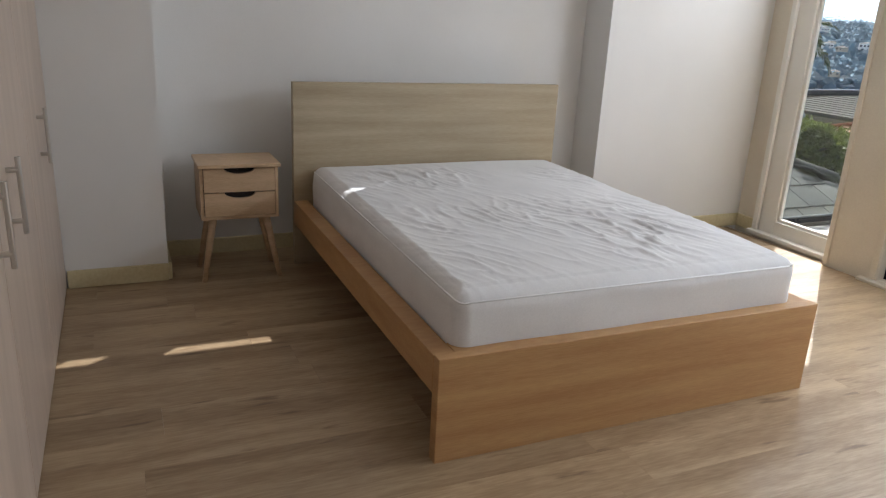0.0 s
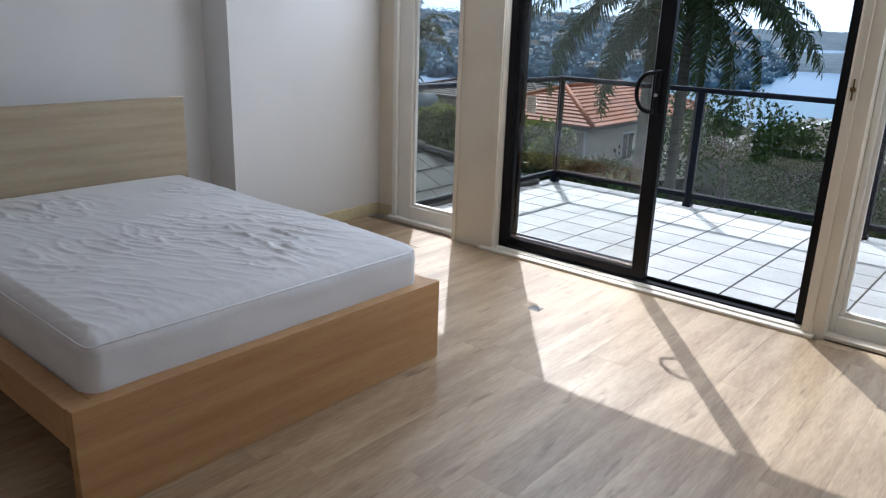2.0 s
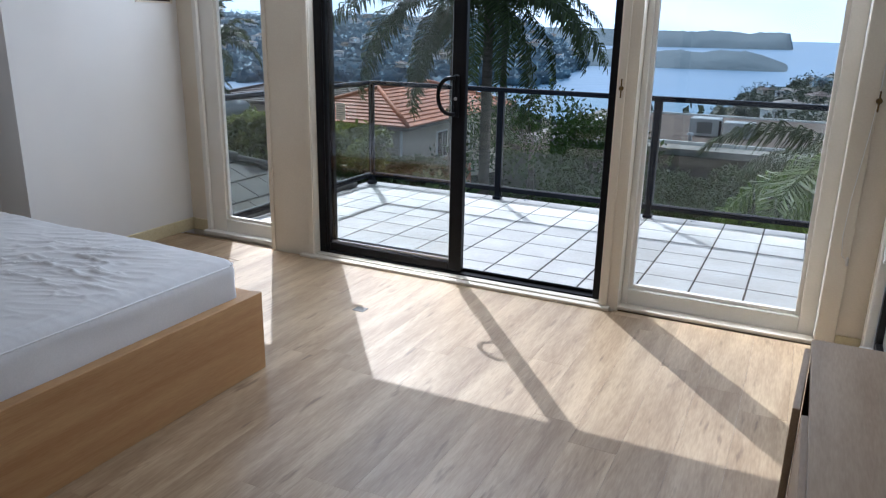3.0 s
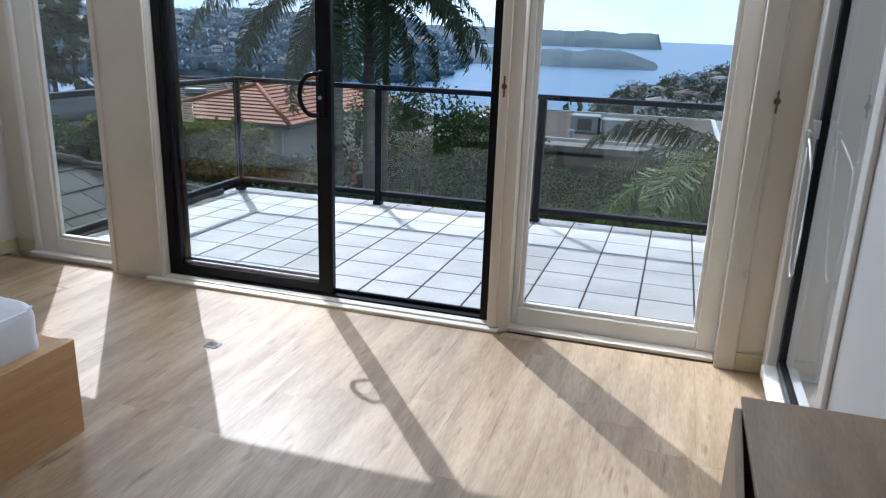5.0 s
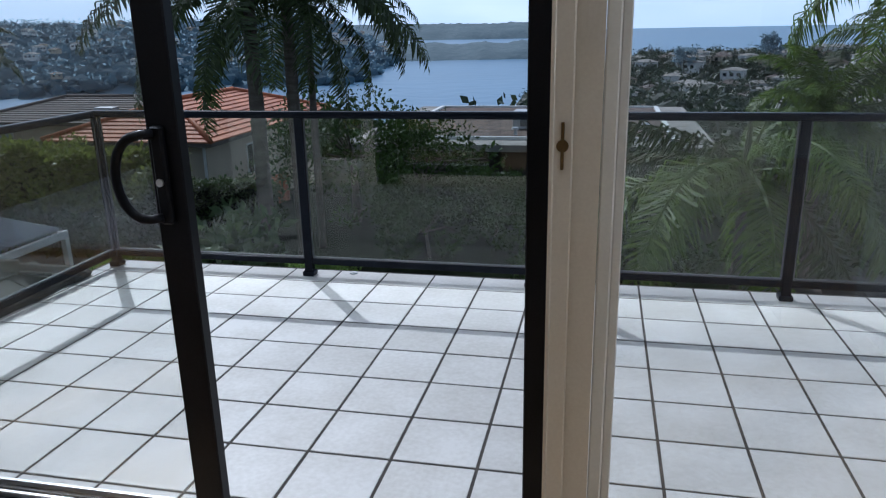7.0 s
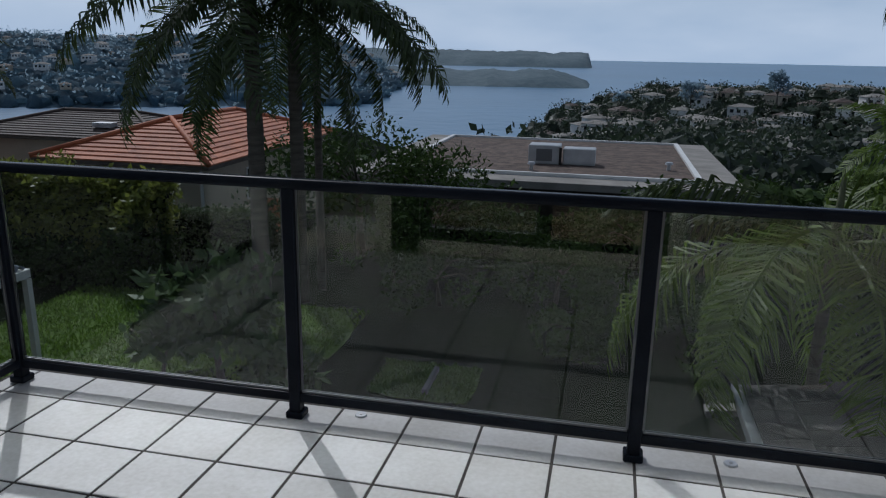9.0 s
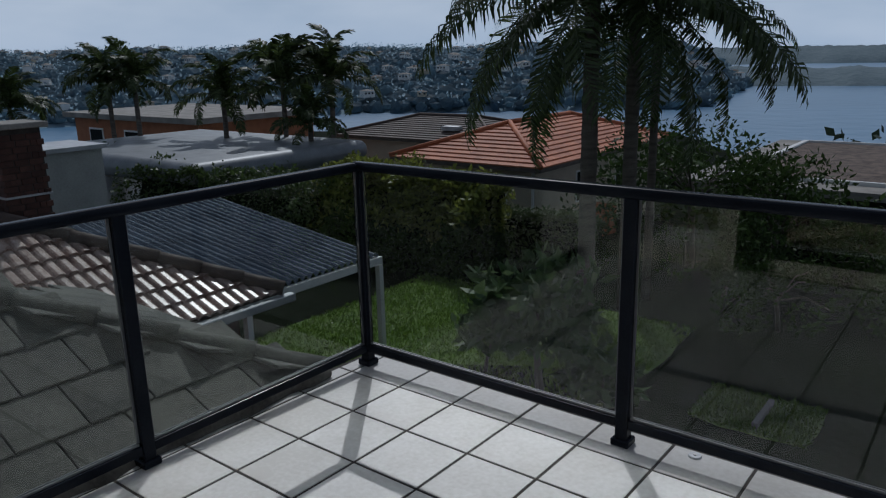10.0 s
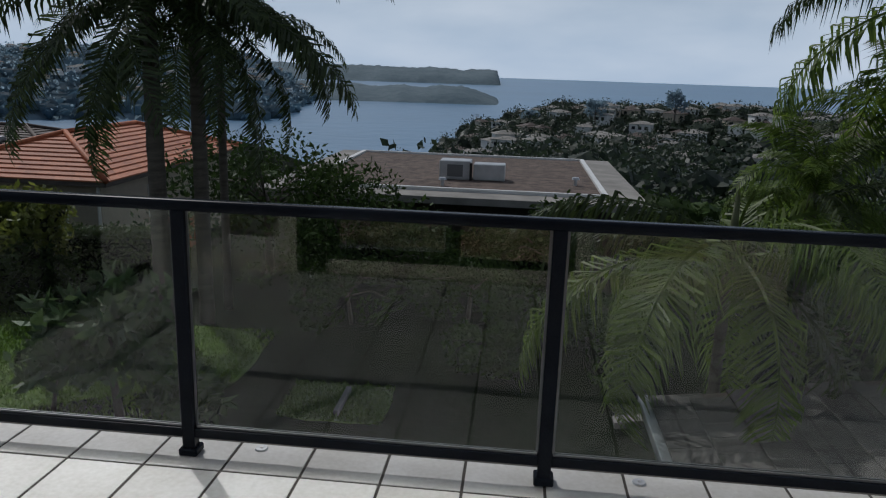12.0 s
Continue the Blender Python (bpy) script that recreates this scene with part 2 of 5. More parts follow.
def structure(name, bm, mat, label, category):
    return tagged(part(name, bm, mat), label, category, kind="structure")


# west wall: recess behind the bed between two piers, with a slit window high up
SLIT = (2.023, 2.143)
west = boxes((-1.78, -1.535, -3.885, -1.235, -0.1, 1.85), (-1.556, -1.535, -3.885, -1.235, 1.85, SLIT[0]), (-1.556, -1.535, -3.885, -1.235, SLIT[1], CEIL_Z),
             (-1.556, -1.535, -3.885, -2.773, SLIT[0], SLIT[1]), (-1.556, -1.535, -2.603, -2.363, SLIT[0], SLIT[1]), (-1.556, -1.535, -1.843, -1.235, SLIT[0], SLIT[1]),
             (-1.78, -1.15, -5.2, -3.885, -0.1, CEIL_Z), (-1.78, -1.255, -1.235, 0.25, -0.1, CEIL_Z))
structure("wall_west", west, WALL, "off-white painted plaster wall with two piers and a recess", "wall")
north = boxes((-1.255, -1.06, 0.085, 0.25, -0.3, CEIL_Z), (-0.375, -0.001, -0.055, 0.16, -0.3, CEIL_Z), (1.992, 2.10, -0.06, 0.16, -0.3, CEIL_Z),
              (3.12, 3.6, -0.085, 0.16, -0.3, CEIL_Z), (-1.06, -0.375, 0.0, 0.125, 2.0, CEIL_Z), (-0.001, 1.992, -0.055, 0.16, 2.19, CEIL_Z),
              (2.10, 3.12, -0.055, 0.125, 2.0, CEIL_Z), (-1.06, -0.375, 0.03, 0.2, -0.3, -0.002), (-0.001, 1.992, 0.0, 0.13, -0.3, -0.002), (2.10, 3.12, 0.0, 0.16, -0.3, -0.002))
structure("wall_north", north, CREAM, "cream painted glazed wall towards the balcony", "wall")
east = boxes((3.335, 3.6, -5.2, -1.29, -0.1, CEIL_Z), (3.335, 3.6, -0.17, -0.086, -0.1, CEIL_Z), (3.335, 3.6, -1.29, -0.17, 2.1, CEIL_Z), (3.335, 3.6, -1.29, -0.17, -0.1, 0.06))
structure("wall_east", east, WALL, "off-white painted plaster wall beside a tall window", "wall")
structure("wall_south", boxes((-1.15, 3.335, -5.2, -5.0, -0.1, CEIL_Z)), WALL, "plain off-white painted bedroom wall", "wall")
# outer skin of the house beside and above the openings
structure("facade", boxes((-1.78, -1.26, 0.255, 0.4, -4.2, 3.0), (3.61, 9.0, -1.40, -1.25, -4.2, 3.0), (-1.255, 3.6, 0.165, 0.3, 2.62, 3.0)), varied("render_paint", (0.55, 0.53, 0.47), (0.66, 0.64, 0.58), 1.5, 60, 0.85, 0.2), "cream rendered outer wall of the house", "wall")

bb = 0.09
structure("baseboard", boxes((-1.535, -1.518, -3.884, -1.236, 0, bb), (-1.15, -1.132, -4.355, -3.886, 0, bb), (-1.534, -1.15, -3.886, -3.868, 0, bb), (-1.255, -1.238, -1.234, 0.084, 0, bb),
                           (-1.238, -1.062, 0.066, 0.084, 0, bb), (3.206, 3.334, -0.103, -0.0855, 0, bb), (3.318, 3.3345, -4.99, -1.31, 0, bb), bevel=0.003), BASEB, "yellowed cream painted timber skirting board", "baseboard")
structure("trim", boxes((-0.1, 2.06, -0.105, -0.057, 0.0, 0.018), (-0.001, 1.992, -0.056, -0.001, 0.0, 0.026), (3.114, 3.205, -0.108, -0.086, 0, 2.0), (2.0, 2.042, -0.075, -0.0605, 0.02, 2.06),
                    (-0.045, -0.003, -0.07, -0.0555, 0.02, 2.06), (-0.37, -0.335, -0.066, -0.0555, 0.0, 2.0), bevel=0.003), CREAM, "cream painted timber architraves and door threshold", "trim")

# ---- sliding door ----
door = thing("door_1", "black aluminium sliding glass door, slid half open to the balcony", "sliding door", (0, 0, 0), kind="structure")
part("door_frame", boxes((0.0, 0.055, 0.0, 0.125, 0.0, 2.19), (1.938, 1.99, 0.0, 0.125, 0.0, 2.19), (0.055, 1.938, 0.0, 0.125, 2.14, 2.19), (0.055, 1.938, 0.0, 0.125, 0.0, 0.035), (0.055, 1.938, 0.055, 0.066, 0.035, 0.055), (-0.235, -0.0015, 0.161, 0.185, -0.1, 2.19), bevel=0.003), BLACKM, door)


def sash(x0, x1, y0, y1, top, stile=0.088):
    s = part("sash", boxes((x0, x0 + 0.024, y0, y1, 0.04, top), (x1 - stile, x1, y0, y1, 0.04, top), (x0 + 0.024, x1 - stile, y0, y1, 0.04, 0.095), (x0 + 0.024, x1 - stile, y0, y1, top - 0.055, top), bevel=0.004), BLACKM, door)
    ym = (y0 + y1) / 2
    g = part("pane", boxes((x0 + 0.022, x1 - stile + 0.002, ym - 0.003, ym + 0.003, 0.093, top - 0.053)), GLASS, s)
    g.visible_shadow = False
    part("glazing_bead", boxes((x0 + 0.024, x1 - stile, ym + 0.004, ym + 0.014, 0.095, 0.112), (x1 - stile - 0.01, x1 - stile, ym + 0.004, ym + 0.012, 0.112, top - 0.056)), ALU, s)
    return s


inner = sash(0.056, 1.078, 0.008, 0.05, 2.095)
outer = sash(0.058, 1.02, 0.07, 0.11, 2.138, 0.06)
# D-shaped pull handle and latch plate on the inner sash's stile
part("handle_plate", boxes((1.01, 1.045, -0.014, 0.008, 1.02, 1.27), bevel=0.006), BLACKM, inner)
arc = [(1.02, -0.012, 1.25), (1.0, -0.035, 1.252)] + [(1.0 - 0.075 * math.sin(a), -0.045, 1.145 + 0.105 * math.cos(a)) for a in [math.pi * k / 14 for k in range(1, 14)]] + [(1.0, -0.035, 1.038), (1.02, -0.012, 1.04)]
tube("pull_handle", arc, 0.0125, BLACKM, inner, "black D-shaped pull handle")
part("lock_cylinder", rod(bmesh.new(), (1.027, -0.02, 1.13), (1.027, -0.013, 1.13), 0.010, sides=14), STEEL, inner)
# sticker on the pane
st = part("sticker", boxes((0.145, 0.215, 0.022, 0.0245, 0.945, 1.052)), PAPER, inner, "small white paper sticker with faded print")
part("print", boxes(*[(0.152, 0.208 - 0.012 * (k % 3), 0.0205, 0.0219, 1.03 - 0.014 * k, 1.036 - 0.014 * k) for k in range(6)]), INK, st)
# lock plate on the jamb
lockp = thing("door_lock_plate", "small tarnished brass bolt plate on the cream door jamb", "lock", (2.021, -0.0755, 1.245))
bm = bmesh.new()
rod(bm, (0, 0.0, 0), (0, -0.006, 0), 0.013, sides=16)
part("rosette", bm, BRASS, lockp)
part("bolt", boxes((-0.0035, 0.0035, -0.008, -0.0005, -0.05, 0.05), bevel=0.001), BRASS, lockp)


def fixed_window(name, label, x0, x1, gx0, gx1, y0, y1, gz0, gz1, top):
    w = thing(name, label, "window", (0, 0, 0), kind="structure")
    f = part("window_frame", boxes((x0, gx0 - 0.022, y0, y1, 0.0, top), (gx1 + 0.022, x1, y0, y1, 0.0, top), (gx0 - 0.022, gx1 + 0.022, y0, y1, 0.0, gz0 - 0.022), (gx0 - 0.022, gx1 + 0.022, y0, y1, gz1 + 0.022, top), bevel=0.004), WHITE, w)
    ym = (y0 + y1) / 2
    part("glazing_bead", boxes((gx0 - 0.022, gx0, ym - 0.016, ym + 0.016, gz0 - 0.022, gz1 + 0.022), (gx1, gx1 + 0.022, ym - 0.016, ym + 0.016, gz0 - 0.022, gz1 + 0.022), (gx0, gx1, ym - 0.016, ym + 0.016, gz0 - 0.022, gz0), (gx0, gx1, ym - 0.016, ym + 0.016, gz1, gz1 + 0.022), bevel=0.003), WHITE, w)
    g = part("pane", boxes((gx0 - 0.004, gx1 + 0.004, ym - 0.003, ym + 0.003, gz0 - 0.004, gz1 + 0.004)), GLASS, w)
    g.visible_shadow = False
    return w


w1 = fixed_window("window_1", "narrow tall fixed window with white painted timber frame", -1.06, -0.376, -0.868, -0.405, 0.06, 0.12, 0.145, 1.94, 2.0)
part("window_sill", boxes((-1.075, -0.376, 0.0, 0.058, 0.0, 0.03), (-1.06, -1.02, 0.03, 0.0585, 0.031, 1.99), bevel=0.004), WHITE, w1)
w2 = fixed_window("window_2", "tall fixed window with broad cream painted timber frame", 2.101, 3.114, 2.156, 3.012, 0.03, 0.10, 0.132, 1.94, 2.0)
part("window_sill", boxes((2.043, 3.113, -0.05, 0.028, 0.0, 0.02), bevel=0.003), CREAM, w2)

# tall side window in the east wall
w3 = thing("window_3", "tall side window with white reveal, dark aluminium frame and pull cord", "window", (0, 0, 0), kind="structure")
part("window_frame", boxes((3.322, 3.362, -0.225, -0.17, 0.06, 2.1), (3.322, 3.362, -1.29, -1.235, 0.06, 2.1), (3.305, 3.362, -1.235, -0.225, 0.0605, 0.105), (3.322, 3.362, -1.235, -0.225, 2.04, 2.1), (3.318, 3.3345, -0.169, -0.128, 0.0, 2.14), (3.318, 3.3345, -1.335, -1.291, 0.0, 2.14), bevel=0.004), WHITE, w3)
part("sash", boxes((3.363, 3.40, -0.275, -0.226, 0.106, 2.04), (3.363, 3.40, -1.234, -1.185, 0.106, 2.04), (3.363, 3.40, -1.185, -0.275, 0.106, 0.15), (3.363, 3.40, -1.185, -0.275, 1.98, 2.04), bevel=0.003), BLACKM, w3)
g = part("pane", boxes((3.378, 3.384, -1.187, -0.273, 0.148, 1.982)), GLASS, w3)
g.visible_shadow = False
part("latch", boxes((3.335, 3.3625, -0.29, -0.24, 1.12, 1.20), (3.315, 3.335, -0.30, -0.26, 1.09, 1.16), bevel=0.006), STEEL, w3)
tube("pull_cord", [(3.325, -0.29, 1.10), (3.32, -0.33, 0.95), (3.315, -0.38, 0.75), (3.312, -0.44, 0.63), (3.31, -0.50, 0.60), (3.308, -0.56, 0.63), (3.306, -0.60, 0.8), (3.308, -0.56, 1.05), (3.32, -0.33, 1.13)], 0.004, CORD, w3)
# blind cord and cleat beside window_2
cord = thing("blind_cord", "thin white blind cord hanging from a brass catch beside the window", "cord", (3.195, -0.112, 0.48))
tube("cord", [(0.012, -0.002, 1.5), (0.011, -0.004, 0.85), (-0.002, -0.006, 0.62), (-0.03, -0.007, 0.3), (-0.036, -0.008, 0.12), (-0.026, -0.007, 0.03), (0.0, -0.004, 0.0)], 0.0022, CORD, cord)
bm = rod(bmesh.new(), (0.012, -0.001, 0.77), (0.012, -0.010, 0.77), 0.014, sides=14)
part("catch", bm, BRASS, cord)
part("catch_bar", boxes((0.008, 0.016, -0.012, -0.002, 0.72, 0.815), bevel=0.002), BRASS, cord)
part("cleat", boxes((-0.006, 0.008, -0.02, -0.0, -0.02, 0.025), bevel=0.005), STEEL, cord)

# vent grille
vent = thing("vent_grille", "dark slotted air vent grille high on the white pier", "vent", (-1.255, -0.12, 1.665))
part("frame", boxes((0.0005, 0.012, -0.16, -0.148, 0, 0.13), (0.0005, 0.012, 0.148, 0.16, 0, 0.13), (0.0005, 0.012, -0.148, 0.148, 0, 0.012), (0.0005, 0.012, -0.148, 0.148, 0.118, 0.13)), CREAM, vent)
# black sheet for the shade behind the slats
part("backing", boxes((0.0005, 0.002, -0.147, 0.147, 0.0125, 0.1175)), DARK, vent)
for k in range(5):
    part("slat", boxes((0.003, 0.011, -0.147, 0.147, 0.02 + 0.02 * k, 0.028 + 0.02 * k)), BRASS, vent)

# metal plate on the floor
fp = thing("floor_plate", "small grey metal floor plate set in the laminate", "plate", (0.814, -0.761, 0.0))
part("plate", boxes((-0.035, 0.035, -0.03, 0.03, 0.0005, 0.004), bevel=0.001), PLATE, fp)

# ---- bed ----
bed = thing("bed_frame", "low oak veneer double bed frame with plain headboard and footboard", "bed", (0, 0, 0))
BX0, BX1, BY0, BY1 = -1.262, 0.822, -3.215, -1.590
part("headboard", boxes((BX0, BX0 + 0.045, BY0, BY1, 0.0, 1.005), bevel=0.002), HEADWOOD, bed)
part("footboard", boxes((BX1 - 0.045, BX1, BY0, BY1, 0.0, 0.372), bevel=0.002), BEDWOOD, bed)
for y0, y1 in ((BY0, BY0 + 0.075), (BY1 - 0.075, BY1)):
    part("side_rail", boxes((BX0 + 0.0455, BX1 - 0.0455, y0, y1, 0.235, 0.366), bevel=0.002), BEDWOOD, bed)
part("cross_rail", boxes((BX1 - 0.12, BX1 - 0.0458, BY0 + 0.0755, BY1 - 0.0755, 0.20, 0.368), bevel=0.002), BEDWOOD, bed)
for k in range(14):
    x = -1.12 + 0.13 * k
    part("slat", boxes((x, x + 0.07, BY0 + 0.076, BY1 - 0.076, 0.235, 0.255)), NSWOOD, bed)
part("midbeam", boxes((BX0 + 0.046, BX1 - 0.121, -2.43, -2.37, 0.0, 0.2345)), STEEL, bed)


def mattress_mesh(lx, ly, lz, r, nx, ny, nz):
    """A rounded box of many faces with creases of a loose cover on top."""
    verts, faces, index = [], [], {}

    def vid(i, j, k):
        key = (i, j, k)
        if key not in index:
            index[key] = len(verts)
            p = Vector(((i / nx - 0.5) * lx, (j / ny - 0.5) * ly, (k / nz - 0.5) * lz))
            q = Vector((max(-lx / 2 + r, min(lx / 2 - r, p.x)), max(-ly / 2 + r, min(ly / 2 - r, p.y)), max(-lz / 2 + r, min(lz / 2 - r, p.z))))
            d = p - q
            n = d.normalized() if d.length > 1e-9 else Vector((0, 0, 1))
            p = q + n * r if d.length > 1e-9 else p
            u, v = p.x / lx + 0.5, p.y / ly + 0.5
            if n.z > 0.2:
                warp = noise.noise(Vector((p.x * 2.1, p.y * 2.1, 3.0))) * 0.35
                a = noise.noise(Vector(((p.x + 0.55 * p.y) * 3.2 + warp, (p.y - 0.45 * p.x) * 13 + 4 * warp, 0.5)))
                b = noise.noise(Vector(((p.x + 0.5 * p.y) * 6 + 7, (p.y - 0.4 * p.x) * 26 + 5 * warp, 1.5)))
                patch = max(0.0, min(1.0, 0.55 + 1.6 * noise.noise(Vector((p.x * 1.5 + 2, p.y * 1.5, 8)))))
                edge = min(1.0, 6 * min(u, 1 - u, v, 1 - v) + 0.15)
                p += n * edge * patch * (0.013 * (1 - abs(a) * 2.4 if abs(a) < 0.42 else 0.0) ** 3 + 0.008 * max(0, 1 - abs(b) * 3.4) ** 2)
                p.z += 0.012 * noise.noise(Vector((p.x * 1.2, p.y * 1.2, 0)))
                if max(abs(p.x) / (lx / 2), abs(p.y) / (ly / 2)) > 0.93:
                    p.z -= 0.004
            else:
                p += n * 0.006 * noise.noise(Vector((p.x * 4, p.y * 4, p.z * 14)))
            verts.append(p)
        return index[key]

    for i in range(nx):
        for j in range(ny):
            faces.append((vid(i, j, nz), vid(i + 1, j, nz), vid(i + 1, j + 1, nz), vid(i, j + 1, nz)))
    for i in range(nx):
        for k in range(nz):
            faces.append((vid(i, 0, k), vid(i + 1, 0, k), vid(i + 1, 0, k + 1), vid(i, 0, k + 1)))
            faces.append((vid(i + 1, ny, k), vid(i, ny, k), vid(i, ny, k + 1), vid(i + 1, ny, k + 1)))
    for j in range(ny):
        for k in range(nz):
            faces.append((vid(nx, j, k), vid(nx, j + 1, k), vid(nx, j + 1, k + 1), vid(nx, j, k + 1)))
            faces.append((vid(0, j + 1, k), vid(0, j, k), vid(0, j, k + 1), vid(0, j + 1, k + 1)))
    faces.append((vid(0, 0, 0), vid(0, ny, 0), vid(nx, ny, 0), vid(nx, 0, 0)))
    return verts, faces


mv, mf = mattress_mesh(1.968, 1.475, 0.298, 0.06, 200, 160, 14)
mat = thing("mattress", "white mattress in a creased fitted cover lying on the bed frame", "mattress", (-0.2225, -2.392, 0.256), turn=-0.4)
mo = pydata("mattress_cover", [(v.x, v.y, v.z + 0.149 + 0.012 * (0.5 - v.x / 1.968)) for v in mv], mf, SHEET, mat, smooth=True)
# piping round the upper edge, following the rounded corners
seam = []
for cx_, cy_, a0 in ((0.93, 0.684, 0), (-0.93, 0.684, 90), (-0.93, -0.684, 180), (0.93, -0.684, 270)):
    for k in range(5):
        a = radians(a0 + 22.5 * k)
        seam.append((cx_ + 0.046 * math.cos(a), cy_ + 0.046 * math.sin(a), 0.268 + 0.004 * math.sin(3 * a) - 0.006 * cx_))
tube("seam_piping", seam + [seam[0]], 0.0036, SHEET, mat)

# ---- nightstand ----
ns = thing("nightstand", "small pale oak nightstand with two scooped drawers and splayed legs", "nightstand", (-1.185, -3.525, 0.0))
part("top", boxes((-0.15, 0.155, -0.20, 0.20, 0.572, 0.59), bevel=0.003), NSWOOD, ns)
part("body", boxes((-0.14, 0.13, -0.19, -0.175, 0.315, 0.5715), (-0.14, 0.13, 0.175, 0.19, 0.315, 0.5715), (-0.14, 0.13, -0.175, 0.175, 0.315, 0.33), (-0.14, -0.13, -0.175, 0.175, 0.33, 0.5715)), NSWOOD, ns)
# black sheet painted as the shade behind drawer gaps and scoops
part("recess", boxes((0.10, 0.112, -0.174, 0.174, 0.331, 0.571)), DARK, ns)
for z0, z1 in ((0.333, 0.447), (0.452, 0.568)):
    bm = bmesh.new()
    n = 14
    outline = [(-0.172, z0), (0.172, z0), (0.172, z1)] + [(0.075 * math.cos(a), z1 - 0.027 * math.sin(a)) for a in [math.pi * k / n for k in range(n + 1)]] + [(-0.172, z1)]
    f = bm.faces.new([bm.verts.new((0.118, y, z)) for y, z in outline])
    ex = bmesh.ops.extrude_face_region(bm, geom=[f])
    bmesh.ops.translate(bm, vec=(0.018, 0, 0), verts=[v for v in ex["geom"] if isinstance(v, bmesh.types.BMVert)])
    bmesh.ops.recalc_face_normals(bm, faces=bm.faces)
    part("drawer", bm, NSWOOD, ns, "drawer front with a scooped finger pull")
ns.scale = (1.0, 1.02, 1.045)
for sx, sy in ((1, -1), (1, 1), (-1, -1), (-1, 1)):
    part("leg", rod(bmesh.new(), (sx * 0.085, sy * 0.13, 0.3145), (sx * 0.125, sy * 0.19, 0.0), 0.021, 0.012, 12), NSWOOD, ns, smooth=True)

# ---- wardrobe ----
wd = thing("wardrobe", "tall built-in wardrobe with pinkish oak laminate doors and steel bar handles", "wardrobe", (0, -4.38, 0))
# body coloured near black, so the door gaps look shaded
part("body", boxes((-1.145, 1.6, -0.6, -0.001, 0.0, 2.4)), DARK, wd)
for x0, x1, hx in ((-0.93, -0.204, -0.615), (-0.196, 0.626, 0.39), (0.634, 1.12, 0.70), (1.128, 1.59, 1.5)):
    d = part("door", boxes((x0, x1, 0.0, 0.02, 0.012, 2.38), bevel=0.002), WARD, wd)
    bm = bmesh.new()
    rod(bm, (hx, 0.052, 0.735), (hx, 0.052, 0.955), 0.0075, sides=12)
    h = part("handle", bm, STEEL, d, "brushed steel bar handle")
    for z in (0.772, 0.918):
        rod_bm = rod(bmesh.new(), (hx, 0.0195, z), (hx, 0.053, z), 0.008, sides=10)
        part("standoff", rod_bm, STEEL, d)
part("filler", boxes((-1.145, -0.934, 0.0, 0.018, 0.012, 2.38)), WARD, wd)

# ---- low cabinet by the east wall ----
cab = thing("cabinet", "low grey-oak laminate cabinet with its front door ajar", "cabinet", (3.185, -2.33, 0.0))
part("top", boxes((-0.16, 0.145, -0.415, 0.415, 0.712, 0.73), bevel=0.0015), CABWOOD, cab)
for nm, dims in (("side_panel", (-0.155, 0.14, -0.41, -0.393, 0.0, 0.7115)), ("side_panel", (-0.155, 0.14, 0.393, 0.41, 0.0, 0.7115)), ("back_panel", (0.128, 0.14, -0.393, 0.393, 0.0, 0.7115)), ("shelf", (-0.155, 0.128, -0.393, 0.393, 0.05, 0.067)), ("shelf", (-0.155, 0.128, -0.393, 0.393, 0.37, 0.387)), ("divider", (-0.15, 0.128, -0.008, 0.008, 0.3875, 0.7115))):
    part(nm, boxes(dims), CABWOOD, cab)
for a, b in ((0.402, 0.05), (-0.402, 0.0)):
    sgn = 1 if a > 0 else -1
    bm = boxes((-0.0165, 0.0, -0.39 * (sgn > 0), 0.39 * (sgn < 0), 0.03, 0.705), bevel=0.0015)
    d = part("door", bm, CABWOOD, cab, "flat cabinet door left slightly open")
    d.location = (-0.157, a, 0.0)
    d.rotation_euler = (0, 0, -b * sgn)

# ---- balcony: structure ----
def bal_z(y):
    return BAL_Z + (2.97 - y) * 0.0175


slab_bm = boxes((-1.52, 6.4, 0.125, 3.12, -0.42, 0.0), (3.601, 6.4, -1.249, 0.1305, -0.42, 0.0))
for v in slab_bm.verts:
    if v.co.z > -0.1:
        v.co.z = bal_z(v.co.y) - 0.0028
slab = structure("balcony_floor", slab_bm, GROUT, "white square ceramic tiles with dark grout on the balcony", "floor")


rail = thing("balcony_railing", "charcoal aluminium balcony railing with tinted glass panels", "railing", (0, 0, BAL_Z))
RT = 0.975 - BAL_Z
front_x = (-1.40, 0.128, 1.68, 3.241, 4.80, 6.36)
side_y = (1.62, 0.27)
post_bm = boxes((-0.028, 0.028, -0.028, 0.028, 0.0, RT - 0.045), bevel=0.004)
post = part("post", post_bm, RAILM, rail)
post.location = (front_x[0], 2.97, 0)
shoe_bm = boxes((-0.042, 0.042, -0.042, 0.042, 0.0005, 0.035), bevel=0.006)
shoe = part("post_shoe", shoe_bm, RAILM, post)
for x, y in [(x, 2.97) for x in front_x[1:]] + [(-1.40, y) for y in side_y]:
    p = new("post", post.data)
    p.parent, p.location = rail, (x, y, bal_z(y) - BAL_Z)
    s = new("post_shoe", shoe.data)
    s.parent = p


